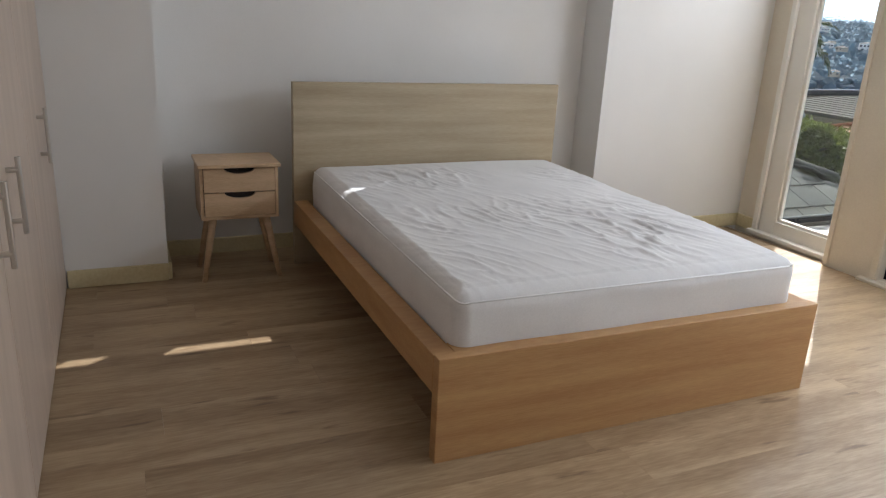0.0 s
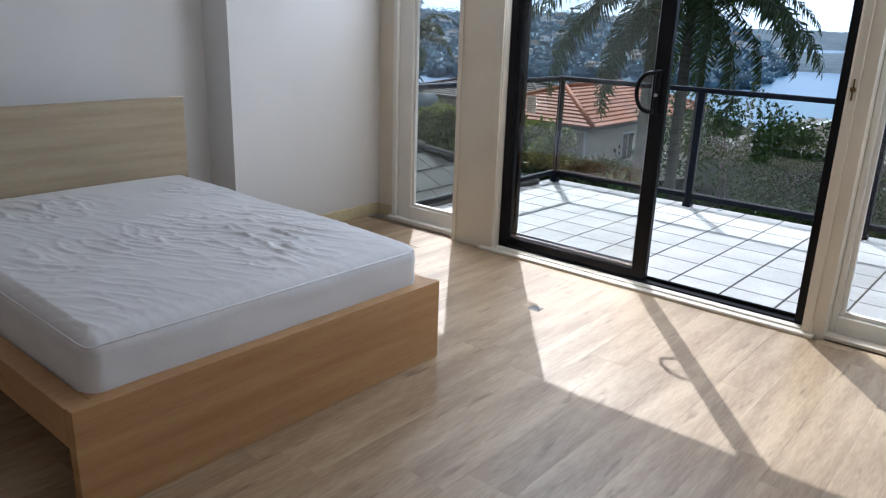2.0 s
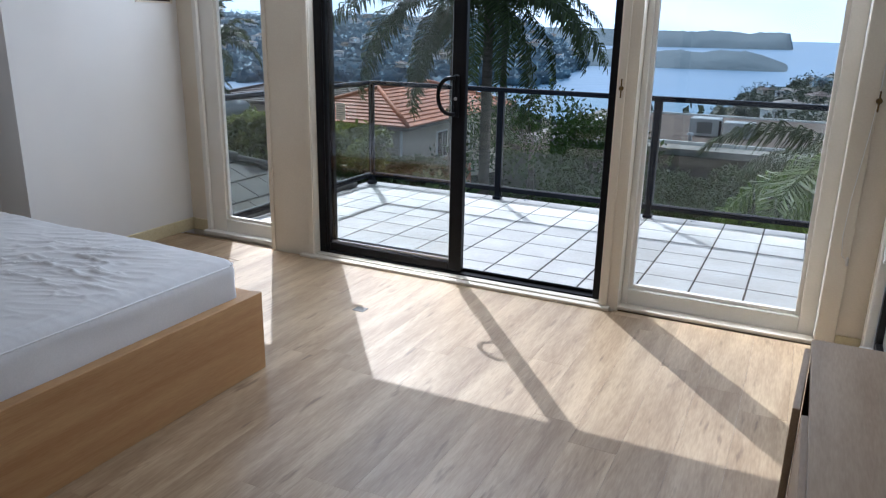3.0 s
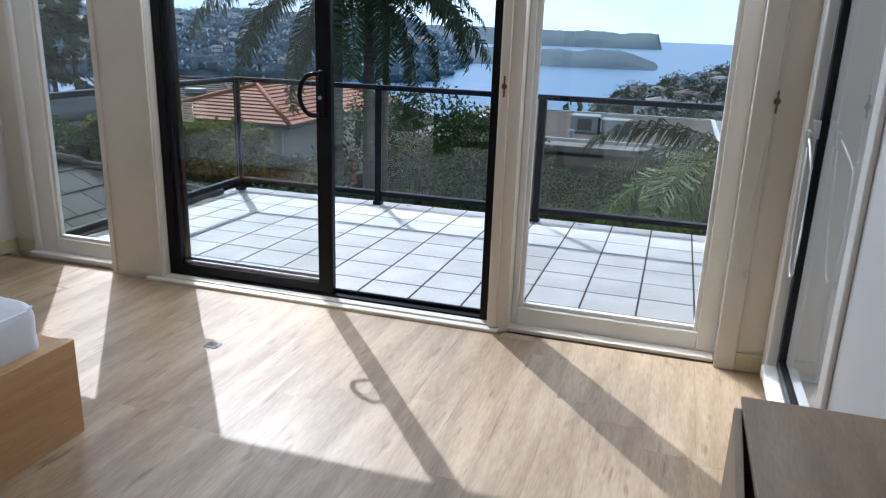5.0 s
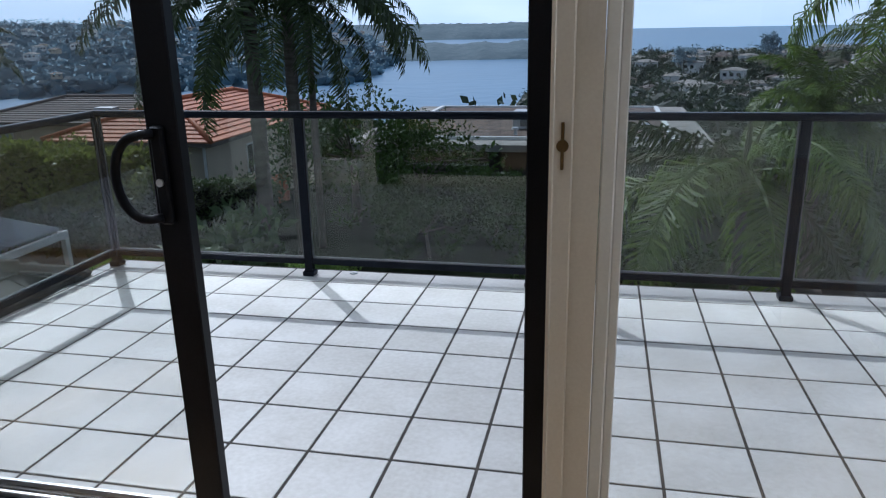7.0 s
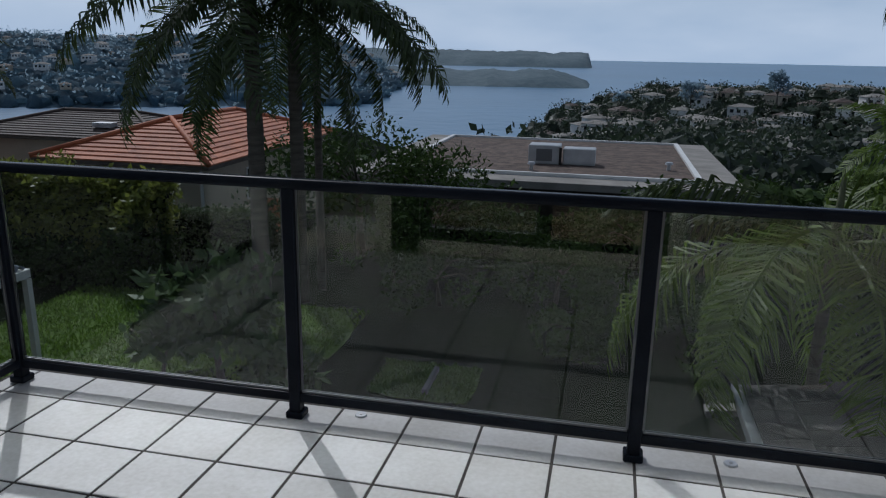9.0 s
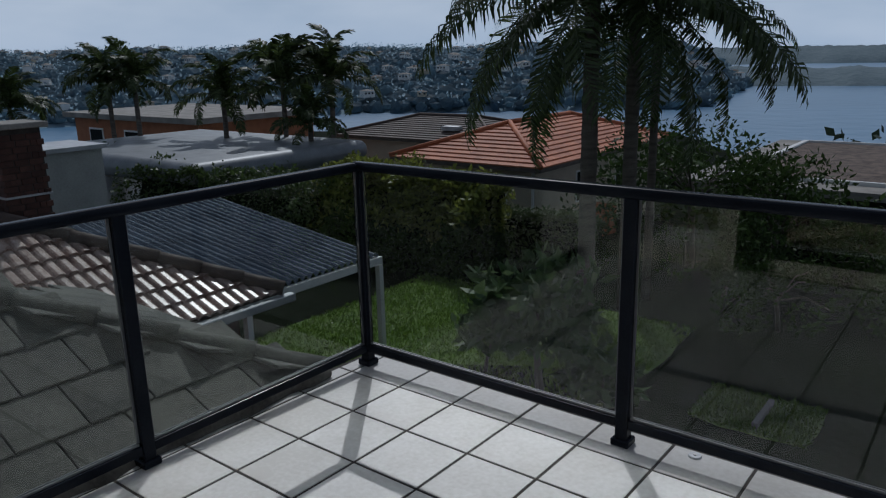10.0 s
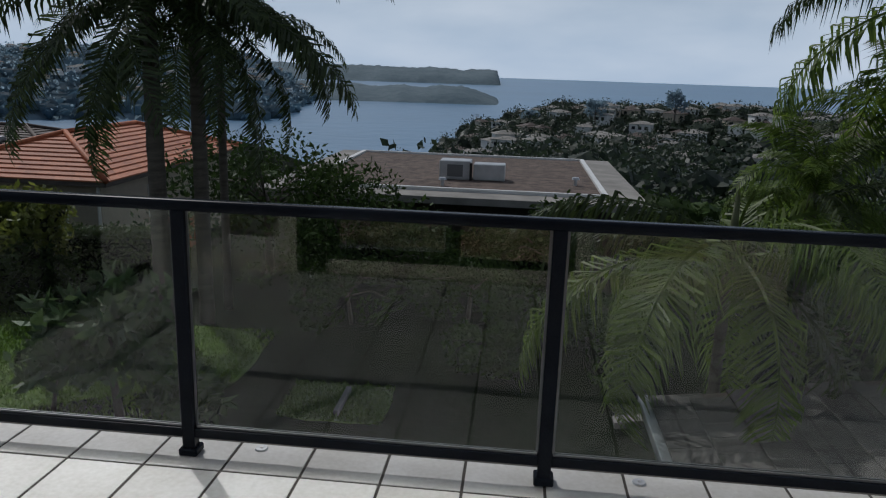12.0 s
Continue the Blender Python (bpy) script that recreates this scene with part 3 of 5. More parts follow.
def handrail(name, a, b, lo, hi, wide, bevel):
    a, b = Vector(a), Vector(b)
    d = (b - a).normalized()
    s = Vector((-d.y, d.x, 0))
    bm = bmesh.new()
    box(bm, 0, (b - a).length, -wide / 2, wide / 2, lo, hi, bevel=bevel, segments=3)
    bmesh.ops.transform(bm, matrix=Matrix(((d.x, s.x, 0, a.x), (d.y, s.y, 0, a.y), (0, 0, 1, 0), (0, 0, 0, 1))), verts=bm.verts)
    return part(name, bm, RAILM, rail)


handrail("top_rail", (-1.434, 2.97, 0), (6.4, 2.97, 0), RT - 0.048, RT, 0.066, 0.018)
handrail("top_rail", (-1.40, 2.936, 0), (-1.40, 0.2, 0), RT - 0.048, RT, 0.066, 0.018)


def rail_bay(a, b):
    """Bottom rail, glazing channel and tinted pane between two posts."""
    a, b = Vector(a), Vector(b)
    d = (b - a).normalized()
    a2, b2 = a + d * 0.0285, b - d * 0.0285
    handrail("bottom_rail", a2, b2, 0.085, 0.128, 0.045, 0.004)
    s = Vector((-d.y, d.x, 0))
    m = Matrix(((d.x, s.x, 0, a2.x), (d.y, s.y, 0, a2.y), (0, 0, 1, 0), (0, 0, 0, 1)))
    span = (b2 - a2).length
    bm = boxes((0.012, span - 0.012, -0.004, 0.004, 0.129, RT - 0.0485))
    bmesh.ops.transform(bm, matrix=m, verts=bm.verts)
    g = part("pane", bm, RAILGLASS, rail, "grey tinted glass panel")
    g.visible_shadow = False
    bm = boxes((0.006, span - 0.006, 0.006, 0.011, 0.1285, 0.139), (0.006, span - 0.006, -0.011, -0.006, 0.1285, 0.139), (0.0005, 0.011, -0.005, 0.005, 0.1395, RT - 0.049), (span - 0.011, span - 0.0005, -0.005, 0.005, 0.1395, RT - 0.049))
    bmesh.ops.transform(bm, matrix=m, verts=bm.verts)
    part("glazing_channel", bm, CHANNEL, rail)


for xa, xb in zip(front_x, front_x[1:]):
    rail_bay((xa, 2.97, 0), (xb, 2.97, 0))
rail_bay((-1.40, 2.97, 0), (-1.40, 1.62, 0))
rail_bay((-1.40, 1.62, 0), (-1.40, 0.27, 0))

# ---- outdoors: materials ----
# near-black soil: dark mulch with the yard's shade put into its colour
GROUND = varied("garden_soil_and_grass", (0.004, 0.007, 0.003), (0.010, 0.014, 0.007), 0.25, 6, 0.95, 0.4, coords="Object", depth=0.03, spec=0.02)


def haze_beyond(m, near, far, colour_a, colour_b):
    """Past a distance from the house the bare soil turns pale blue-green with painted haze."""
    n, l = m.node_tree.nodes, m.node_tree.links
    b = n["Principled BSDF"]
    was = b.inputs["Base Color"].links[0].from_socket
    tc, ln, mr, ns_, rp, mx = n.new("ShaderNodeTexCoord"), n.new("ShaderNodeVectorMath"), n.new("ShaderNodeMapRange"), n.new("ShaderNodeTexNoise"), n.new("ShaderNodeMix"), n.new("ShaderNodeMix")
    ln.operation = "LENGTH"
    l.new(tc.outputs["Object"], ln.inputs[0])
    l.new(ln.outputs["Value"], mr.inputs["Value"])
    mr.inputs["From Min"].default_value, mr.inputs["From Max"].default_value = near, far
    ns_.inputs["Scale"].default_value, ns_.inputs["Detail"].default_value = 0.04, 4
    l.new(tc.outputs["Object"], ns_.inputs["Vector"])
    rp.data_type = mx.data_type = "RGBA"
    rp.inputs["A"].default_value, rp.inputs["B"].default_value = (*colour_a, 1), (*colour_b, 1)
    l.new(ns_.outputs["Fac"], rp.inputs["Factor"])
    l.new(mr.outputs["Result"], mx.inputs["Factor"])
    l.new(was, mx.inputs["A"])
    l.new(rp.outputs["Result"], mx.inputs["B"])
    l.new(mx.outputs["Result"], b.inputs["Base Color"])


# far ground takes the distance haze as its colour
haze_beyond(GROUND, 420, 495, (0.17, 0.245, 0.30), (0.25, 0.335, 0.39))
GRASS = leafy("lawn_grass", (0.08, 0.145, 0.018), (0.16, 0.25, 0.04), 0.45)
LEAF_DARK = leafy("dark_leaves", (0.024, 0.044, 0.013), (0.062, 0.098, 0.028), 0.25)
LEAF_NEW = leafy("sapling_leaves", (0.045, 0.085, 0.03), (0.125, 0.18, 0.07), 0.4)
LEAF_DARK.node_tree.nodes["Principled BSDF"].inputs["Specular IOR Level"].default_value = 0.06
LEAF_MID = leafy("green_leaves", (0.03, 0.055, 0.015), (0.075, 0.11, 0.03))
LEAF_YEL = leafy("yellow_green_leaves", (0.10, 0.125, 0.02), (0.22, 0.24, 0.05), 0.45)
# pale blue is distance haze put into the leaf colour
LEAF_HAZED = leafy("hazed_bushland_canopy", (0.20, 0.285, 0.345), (0.275, 0.365, 0.42), 0.8, 0.16)
LEAF_HAZED.node_tree.nodes["Principled BSDF"].inputs["Specular IOR Level"].default_value = 0.05
LEAF_SLOPE = leafy("slope_tree_leaves", (0.018, 0.032, 0.02), (0.055, 0.075, 0.042), 0.35, 0.25)
# near-black block colour: the shade inside a hedge
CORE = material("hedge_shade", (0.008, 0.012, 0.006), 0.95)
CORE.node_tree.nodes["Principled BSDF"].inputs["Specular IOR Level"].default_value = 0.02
FROND_D = leafy("queen_palm_frond", (0.03, 0.047, 0.016), (0.075, 0.105, 0.03), 0.35)
FROND_G = leafy("fresh_palm_frond", (0.075, 0.13, 0.018), (0.17, 0.24, 0.045), 0.5)
RACHIS = varied("frond_stem", (0.06, 0.075, 0.025), (0.11, 0.12, 0.05), 4, 30, 0.5, 0.1)
BARK = varied("palm_trunk_bark", (0.07, 0.06, 0.05), (0.17, 0.145, 0.12), 3, 30, 0.9, 0.6, (1, 1, 5), depth=0.01)
TERRA = varied("terracotta_roof_tiles", (0.30, 0.085, 0.035), (0.50, 0.17, 0.07), 1.2, 14, 0.7, 0.3, per_piece=0.12, island=True, depth=0.01)
DARKROOF = varied("brown_roof_tiles", (0.05, 0.036, 0.03), (0.10, 0.072, 0.058), 1.2, 14, 0.75, 0.3, per_piece=0.12, island=True, depth=0.01)
GLAZED = varied("weathered_glazed_tile", (0.14, 0.07, 0.05), (0.44, 0.34, 0.29), 5, 40, 0.34, 0.2, per_piece=0.3, depth=0.004)
STUCCO = varied("beige_stucco", (0.46, 0.40, 0.31), (0.58, 0.51, 0.40), 0.8, 40, 0.9, 0.2, depth=0.005)
CONC = varied("weathered_concrete", (0.20, 0.19, 0.17), (0.34, 0.32, 0.29), 1.2, 30, 0.9, 0.3, depth=0.004)
GRAVEL = varied("brown_roof_gravel", (0.055, 0.04, 0.032), (0.17, 0.125, 0.10), 3.0, 22, 0.95, 0.8, depth=0.03)
CORRU = varied("grey_corrugated_sheet", (0.11, 0.12, 0.135), (0.22, 0.235, 0.26), 1.5, 30, 0.16, 0.1, metal=0.85, depth=0.002)
WHITEP = varied("white_garden_paint", (0.66, 0.66, 0.64), (0.78, 0.78, 0.76), 2, 40, 0.5, 0.1)
BRICK = varied("dark_red_brick", (0.045, 0.022, 0.017), (0.10, 0.048, 0.036), 6, 60, 0.9, 0.4, per_piece=0.3, depth=0.004)
MORTAR = varied("chimney_mortar", (0.035, 0.03, 0.027), (0.07, 0.062, 0.055), 8, 60, 0.95, 0.4)
ORANGEB = varied("orange_brick_wall", (0.30, 0.12, 0.06), (0.42, 0.18, 0.09), 2, 30, 0.9, 0.2)
SLATE = varied("grey_slate_shingle", (0.055, 0.05, 0.048), (0.12, 0.108, 0.10), 3, 35, 0.7, 0.4, per_piece=0.25, depth=0.006)
DARKGLASS = material("window_dark_glass", (0.02, 0.024, 0.03), 0.08)
GREYMET = varied("galvanised_steel", (0.40, 0.41, 0.42), (0.56, 0.57, 0.58), 2, 40, 0.4, 0.08, metal=0.5)
SEA = varied("harbour_water", (0.06, 0.17, 0.30), (0.08, 0.21, 0.36), 0.004, 0.06, 0.30, 0.35, (1, 1, 1), depth=3.0)
# blue-grey of the headlands is sea haze painted into the scrub
HEADL_HAZED = varied("hazed_headland_scrub", (0.075, 0.12, 0.145), (0.13, 0.18, 0.205), 0.012, 0.09, 0.95, 0.6, depth=4.0)

# ---- terrain: one sheet to the horizon, and the sea ----
SEA_Z = -35.0
PROFILE = {
    "left": ((0, 10, 16, 27, 45, 120, 300, 400, 495, 510, 700, 900, 1050, 1300, 1700, 4900), (-3.6, -3.6, -3.75, -5.4, -6.8, -13, -27, -40, -40, -34, -12, 6, 9, 2, -45, -60)),
    "mid": ((0, 10, 16, 27, 45, 100, 200, 300, 400, 4900), (-3.6, -3.6, -3.75, -5.4, -8.0, -18, -31, -39, -44, -60)),
    "right": ((0, 10, 16, 27, 45, 100, 170, 260, 380, 500, 700, 4900), (-3.6, -3.6, -3.75, -5.4, -7.5, -15, -22, -23, -18, -22, -45, -60)),
}


def smooth_step(a, b, v):
    t = max(0.0, min(1.0, (v - a) / (b - a)))
    return t * t * (3 - 2 * t)


def ground_z(x, y):
    d, az = math.hypot(x, y), math.degrees(math.atan2(-x, y))
    if abs(az) > 110 and d > 30:
        return -3.6
    zl, zm, zr = (float(np.interp(d, *PROFILE[k])) for k in ("left", "mid", "right"))
    wl_, wr_ = smooth_step(13, 22, az), 1 - smooth_step(-6, 10.5, az)
    z = zm + (zl - zm) * wl_ + (zr - zm) * wr_
    if d > 60:
        z += noise.noise(Vector((x / 70, y / 70, 1))) * min(3.0, (d - 60) / 60)
    if d > 505 and wl_ > 0.5:
        z += 7 * noise.noise(Vector((az / 6.0, d / 400, 4)))
    return z


rings = [0.0, 4, 8, 11, 14, 17, 20, 24, 28, 33, 40, 50, 62, 78, 95, 115, 140, 170, 200, 235, 270, 310, 340, 360, 390, 430, 470, 500, 515, 540, 580, 630, 690, 760, 830, 900, 980, 1060, 1180, 1350, 1700, 2400, 3400, 4950]
SPOKES = 180
gv, gf = [(0, 0, ground_z(0, 0.1))], []
for r in rings[1:]:
    for s in range(SPOKES):
        a = 2 * math.pi * s / SPOKES
        x, y = r * math.sin(a), r * math.cos(a)
        gv.append((x, y, ground_z(x, y)))
for s in range(SPOKES):
    gf.append((0, 1 + (s + 1) % SPOKES, 1 + s))
for k in range(len(rings) - 2):
    b0, b1 = 1 + k * SPOKES, 1 + (k + 1) * SPOKES
    for s in range(SPOKES):
        gf.append((b0 + s, b0 + (s + 1) % SPOKES, b1 + (s + 1) % SPOKES, b1 + s))
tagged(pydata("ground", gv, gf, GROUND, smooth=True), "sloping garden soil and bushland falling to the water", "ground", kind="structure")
wv = [(0, 0, SEA_Z)] + [(4960 * math.sin(2 * math.pi * s / 96), 4960 * math.cos(2 * math.pi * s / 96), SEA_Z) for s in range(96)]
tagged(pydata("water", wv, [(0, 1 + (s + 1) % 96, 1 + s) for s in range(96)], SEA), "calm blue-grey harbour and ocean water", "water", kind="structure")


def headland(name, label, az0, az1, d0, depth, height, seed, cliff):
    """A long scrub-covered ridge standing in the water, ending in a cliff at az0."""
    verts, faces, n, m = [], [], 120, 9
    for i in range(n + 1):
        u = i / n
        az = radians(az0 + (az1 - az0) * u)
        end = min(1.0, (u / cliff) ** 0.45) if u < cliff else 1.0
        tall = height * end * (0.82 + 0.12 * noise.noise(Vector((u * 5, seed, 0))) + 0.10 * noise.noise(Vector((u * 19, seed, 2))) + 0.2 * u)
        for j in range(m + 1):
            v = j / m
            d = d0 + depth * v + 14 * noise.noise(Vector((u * 9, seed, 5))) * (d0 / 900)
            h = tall * min(1.0, (v / 0.55) ** (0.5 if u < 0.25 else 0.8)) if v < 0.8 else tall * (1 - v) / 0.2
            h += 0.10 * tall * noise.noise(Vector((u * 60, v * 9, seed)))
            verts.append((-d * math.sin(az), d * math.cos(az), SEA_Z - 2 + h))
    for i in range(n):
        for j in range(m):
            a = i * (m + 1) + j
            faces.append((a, a + 1, a + m + 2, a + m + 1))
    return tagged(pydata(name, verts, faces, HEADL_HAZED, smooth=True), label, "headland", kind="structure")


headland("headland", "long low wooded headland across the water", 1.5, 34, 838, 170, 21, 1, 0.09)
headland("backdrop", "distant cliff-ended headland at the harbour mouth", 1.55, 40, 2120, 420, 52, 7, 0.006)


# ---- foliage helpers ----
nprng = np.random.default_rng(11)


def leaf_quads(points, length, width, droop=0.0):
    """One small pointed leaf (a folded rhombus) at every point, turned at random."""
    n = len(points)
    d = nprng.normal(size=(n, 3))
    d[:, 2] -= droop
    d /= np.linalg.norm(d, axis=1)[:, None]
    e = np.cross(d, nprng.normal(size=(n, 3)))
    e /= np.linalg.norm(e, axis=1)[:, None]
    s = nprng.uniform(0.6, 1.3, (n, 1))
    p = np.asarray(points)
    tip, mid = p + d * length * s, p + d * length * 0.45 * s
    verts = np.stack([p, mid + e * width * 0.5 * s, tip, mid - e * width * 0.5 * s], 1).reshape(-1, 3)
    idx = np.arange(n)[:, None] * 4 + np.array([0, 1, 2, 3])
    return verts, idx


def leaf_object(name, points, length, width, mat, parent=None, droop=0.0, label=""):
    v, f = leaf_quads(points, length, width, droop)
    return pydata(name, v.tolist(), f.tolist(), mat, parent, label)


def clump_points(centres, radius, per, flat=1.0):
    out = []
    for c in centres:
        q = nprng.normal(size=(per, 3))
        q /= np.linalg.norm(q, axis=1)[:, None]
        q *= radius * nprng.uniform(0.25, 1.0, (per, 1)) ** 0.5
        q[:, 2] *= flat
        out.append(q + np.asarray(c))
    return np.concatenate(out)


def tree(name, label, x, y, height, crown, mat, clumps=26, per=110, leaf=0.16, base=None, spread=1.0, seed=1):
    z = ground_z(x, y) if base is None else base
    t = thing(name, label, "tree", (x, y, z - 0.05))
    rg = random.Random(seed)
    top = height * 0.55
    lean = (rg.uniform(-0.3, 0.3), rg.uniform(-0.3, 0.3))
    tube("trunk", [(0, 0, 0), (lean[0] * 0.4, lean[1] * 0.4, top * 0.5), (lean[0], lean[1], top)], [0.16 * height / 5, 0.12 * height / 5, 0.08 * height / 5], BARK, t)
    centres = []
    for k in range(clumps):
        a, r = rg.uniform(0, 2 * math.pi), crown * math.sqrt(rg.random()) * spread
        h = height * rg.uniform(0.5, 0.98) - 0.25 * r
        centres.append((lean[0] + r * math.cos(a), lean[1] + r * math.sin(a), h))
        if k % 3 == 0:
            c = centres[-1]
            tube("limb", [(lean[0] * 0.8, lean[1] * 0.8, top * 0.8), ((c[0] + lean[0]) / 2, (c[1] + lean[1]) / 2, (top + c[2]) / 2 + 0.1), c], [0.05 * height / 5, 0.035 * height / 5, 0.012], BARK, t)
    leaf_object("crown", clump_points(centres, crown * 0.34, per, 0.7), leaf, leaf * 0.45, mat, t)
    return t


def hedge(name, label, x0, x1, y0, y1, z0, z1, mat, count, leaf, bulge=0.35):
    h = thing(name, label, "hedge", ((x0 + x1) / 2, (y0 + y1) / 2, z0))
    lx, ly, lz = (x1 - x0) / 2, (y1 - y0) / 2, z1 - z0
    core = boxes((-lx * 0.92, lx * 0.92, -ly * 0.85, ly * 0.85, 0.0, lz * 0.86))
    for q in core.verts:
        if q.co.z > 0.1 and q.co.y < 0:
            q.co.y *= 0.15
    part("core", core, CORE, h, "block painted near black for the shade inside the hedge")
    face = nprng.choice(3, count, p=[0.45, 0.35, 0.2])
    u, v = nprng.uniform(-1, 1, count), nprng.uniform(0, 1, count)
    px = np.where(face == 2, np.sign(u) * lx, u * lx)
    py = np.where(face == 0, nprng.uniform(-1, 1, count) * ly, np.where(face == 1, -ly, nprng.uniform(-1, 1, count) * ly))
    pz = np.where(face == 0, lz, v * lz)
    # the front leans back towards a rounded crown
    py = np.where(face == 1, py + 0.95 * ly * v ** 1.8, np.where(face == 0, np.maximum(py, -0.1 * ly), py))
    pts = np.stack([px, py, pz], 1)
    bump = np.array([noise.noise(Vector((a * 0.9, b * 0.9, c * 0.9 + x0))) + 0.5 * noise.noise(Vector((a * 2.6, b * 2.6, c * 2.6 + x0))) for a, b, c in pts])
    out = np.stack([np.where(face == 2, np.sign(px), 0), np.where(face == 1, -1, 0), np.where(face == 0, 1, 0)], 1)
    pts = pts + out * (bump * bulge)[:, None] + nprng.normal(size=pts.shape) * 0.07
    pts[:, 2] = np.maximum(pts[:, 2], 0.03)
    # sunlit top and shaded sides are told apart by leaf colour
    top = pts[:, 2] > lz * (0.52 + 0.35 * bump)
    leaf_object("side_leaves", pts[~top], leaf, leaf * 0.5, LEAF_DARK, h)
    leaf_object("top_leaves", pts[top], leaf, leaf * 0.5, mat, h, label="top leaves coloured paler as if sunlit")
    return h


def frond_mesh(name, length, rise, droop, pairs, leaflet, mat, hang, seed, wide=0.035, curl=0.0):
    """A feather leaf: a bent rachis with hanging leaflets on both sides, in the local xz plane."""
    rg = random.Random(seed)
    pts = []
    n = 24
    ang, p = rise, Vector((0, 0, 0))
    for i in range(n + 1):
        pts.append(p.copy())
        p = p + Vector((math.cos(ang), curl * i / n * 0.3, math.sin(ang))) * (length / n)
        ang -= droop / n * (0.5 + i / n)
    verts, faces = [], []

    def quad(a, b, c, d):
        k = len(verts)
        verts.extend([a, b, c, d])
        faces.append((k, k + 1, k + 2, k + 3))

    for i in range(n):
        w = 0.022 * (1 - i / n) + 0.004
        a, b = pts[i], pts[i + 1]
        for s0, s1 in ((Vector((0, w, 0)), Vector((0, 0, w * 1.2))), (Vector((0, 0, w * 1.2)), Vector((0, -w, 0))), (Vector((0, -w, 0)), Vector((0, w, 0)))):
            quad(a + s0, b + s0 * 0.95, b + s1 * 0.95, a + s1)
    for k in range(pairs):
        u = 0.10 + 0.9 * k / (pairs - 1)
        i = min(n - 1, int(u * n))
        base = pts[i].lerp(pts[i + 1], u * n - i)
        t = (pts[i + 1] - pts[i]).normalized()
        size = leaflet * (0.35 + 0.65 * math.sin(math.pi * min(1.0, 0.12 + u * 0.86))) * rg.uniform(0.85, 1.1)
        for side in (1, -1):
            out = Vector((0, side, 0)) * rg.uniform(0.55, 0.95) + t * rg.uniform(0.35, 0.75) + Vector((0, 0, rg.uniform(-0.15, 0.35)))
            out.normalize()
            mid = base + out * size * 0.5 + Vector((0, 0, -hang * size * 0.12))
            tip = base + out * size * (0.9 - 0.25 * hang) + Vector((0, 0, -hang * size * rg.uniform(0.45, 0.75)))
            w = t * wide * 0.5
            m = mid
            k0 = len(verts)
            verts.extend([base - w * 0.4, base + w * 0.4, m + w, tip, m - w])
            faces.append((k0, k0 + 1, k0 + 2, k0 + 4))
            faces.append((k0 + 4, k0 + 2, k0 + 3))
    me = bpy.data.meshes.new(name)
    me.from_pydata([tuple(v) for v in verts], [], faces)
    me.update()
    me.materials.append(mat)
    return me


def palm(label, x, y, crown_z, meshes, count, trunk_r, seed, tilt=(-0.5, 0.9), scale=1.0, lean=(0, 0), shaft=True, base=None, group="", start=0.0, bare=False):
    z = ground_z(x, y) if base is None else base
    t = thing("palm_tree", label, "palm", (x, y, z - 0.05), group)
    h = crown_z - z + 0.05
    rg = random.Random(seed)
    steps = 22
    tube("trunk", [(lean[0] * (k / steps) ** 2, lean[1] * (k / steps) ** 2, h * k / steps) for k in range(steps + 1)], [trunk_r * (1.15 - 0.25 * k / steps + (0.05 if k % 2 else -0.02)) for k in range(steps + 1)], BARK, t)
    if shaft:
        tube("crownshaft", [(lean[0], lean[1], h - 0.02), (lean[0], lean[1], h + 0.35 * scale), (lean[0], lean[1], h + 0.8 * scale)], [trunk_r * 0.9, trunk_r * 0.75, trunk_r * 0.25], RACHIS, t)
    for k in range(count):
        f = new("frond", meshes[k % len(meshes)])
        f.parent = t
        f.location = (lean[0], lean[1], h + rg.uniform(0.1, 0.35) * scale)
        s = scale * rg.uniform(0.85, 1.1)
        f.matrix_basis = Matrix.Translation(f.location) @ Matrix.Rotation(start + 2.399963 * k + rg.uniform(-0.25, 0.25), 4, "Z") @ Matrix.Rotation(-(tilt[0] + (tilt[1] - tilt[0]) * (k + 0.5) / count), 4, "Y") @ Matrix.Rotation(rg.uniform(-0.4, 0.4), 4, "X") @ Matrix.Diagonal((s, s, s, 1))
    return t


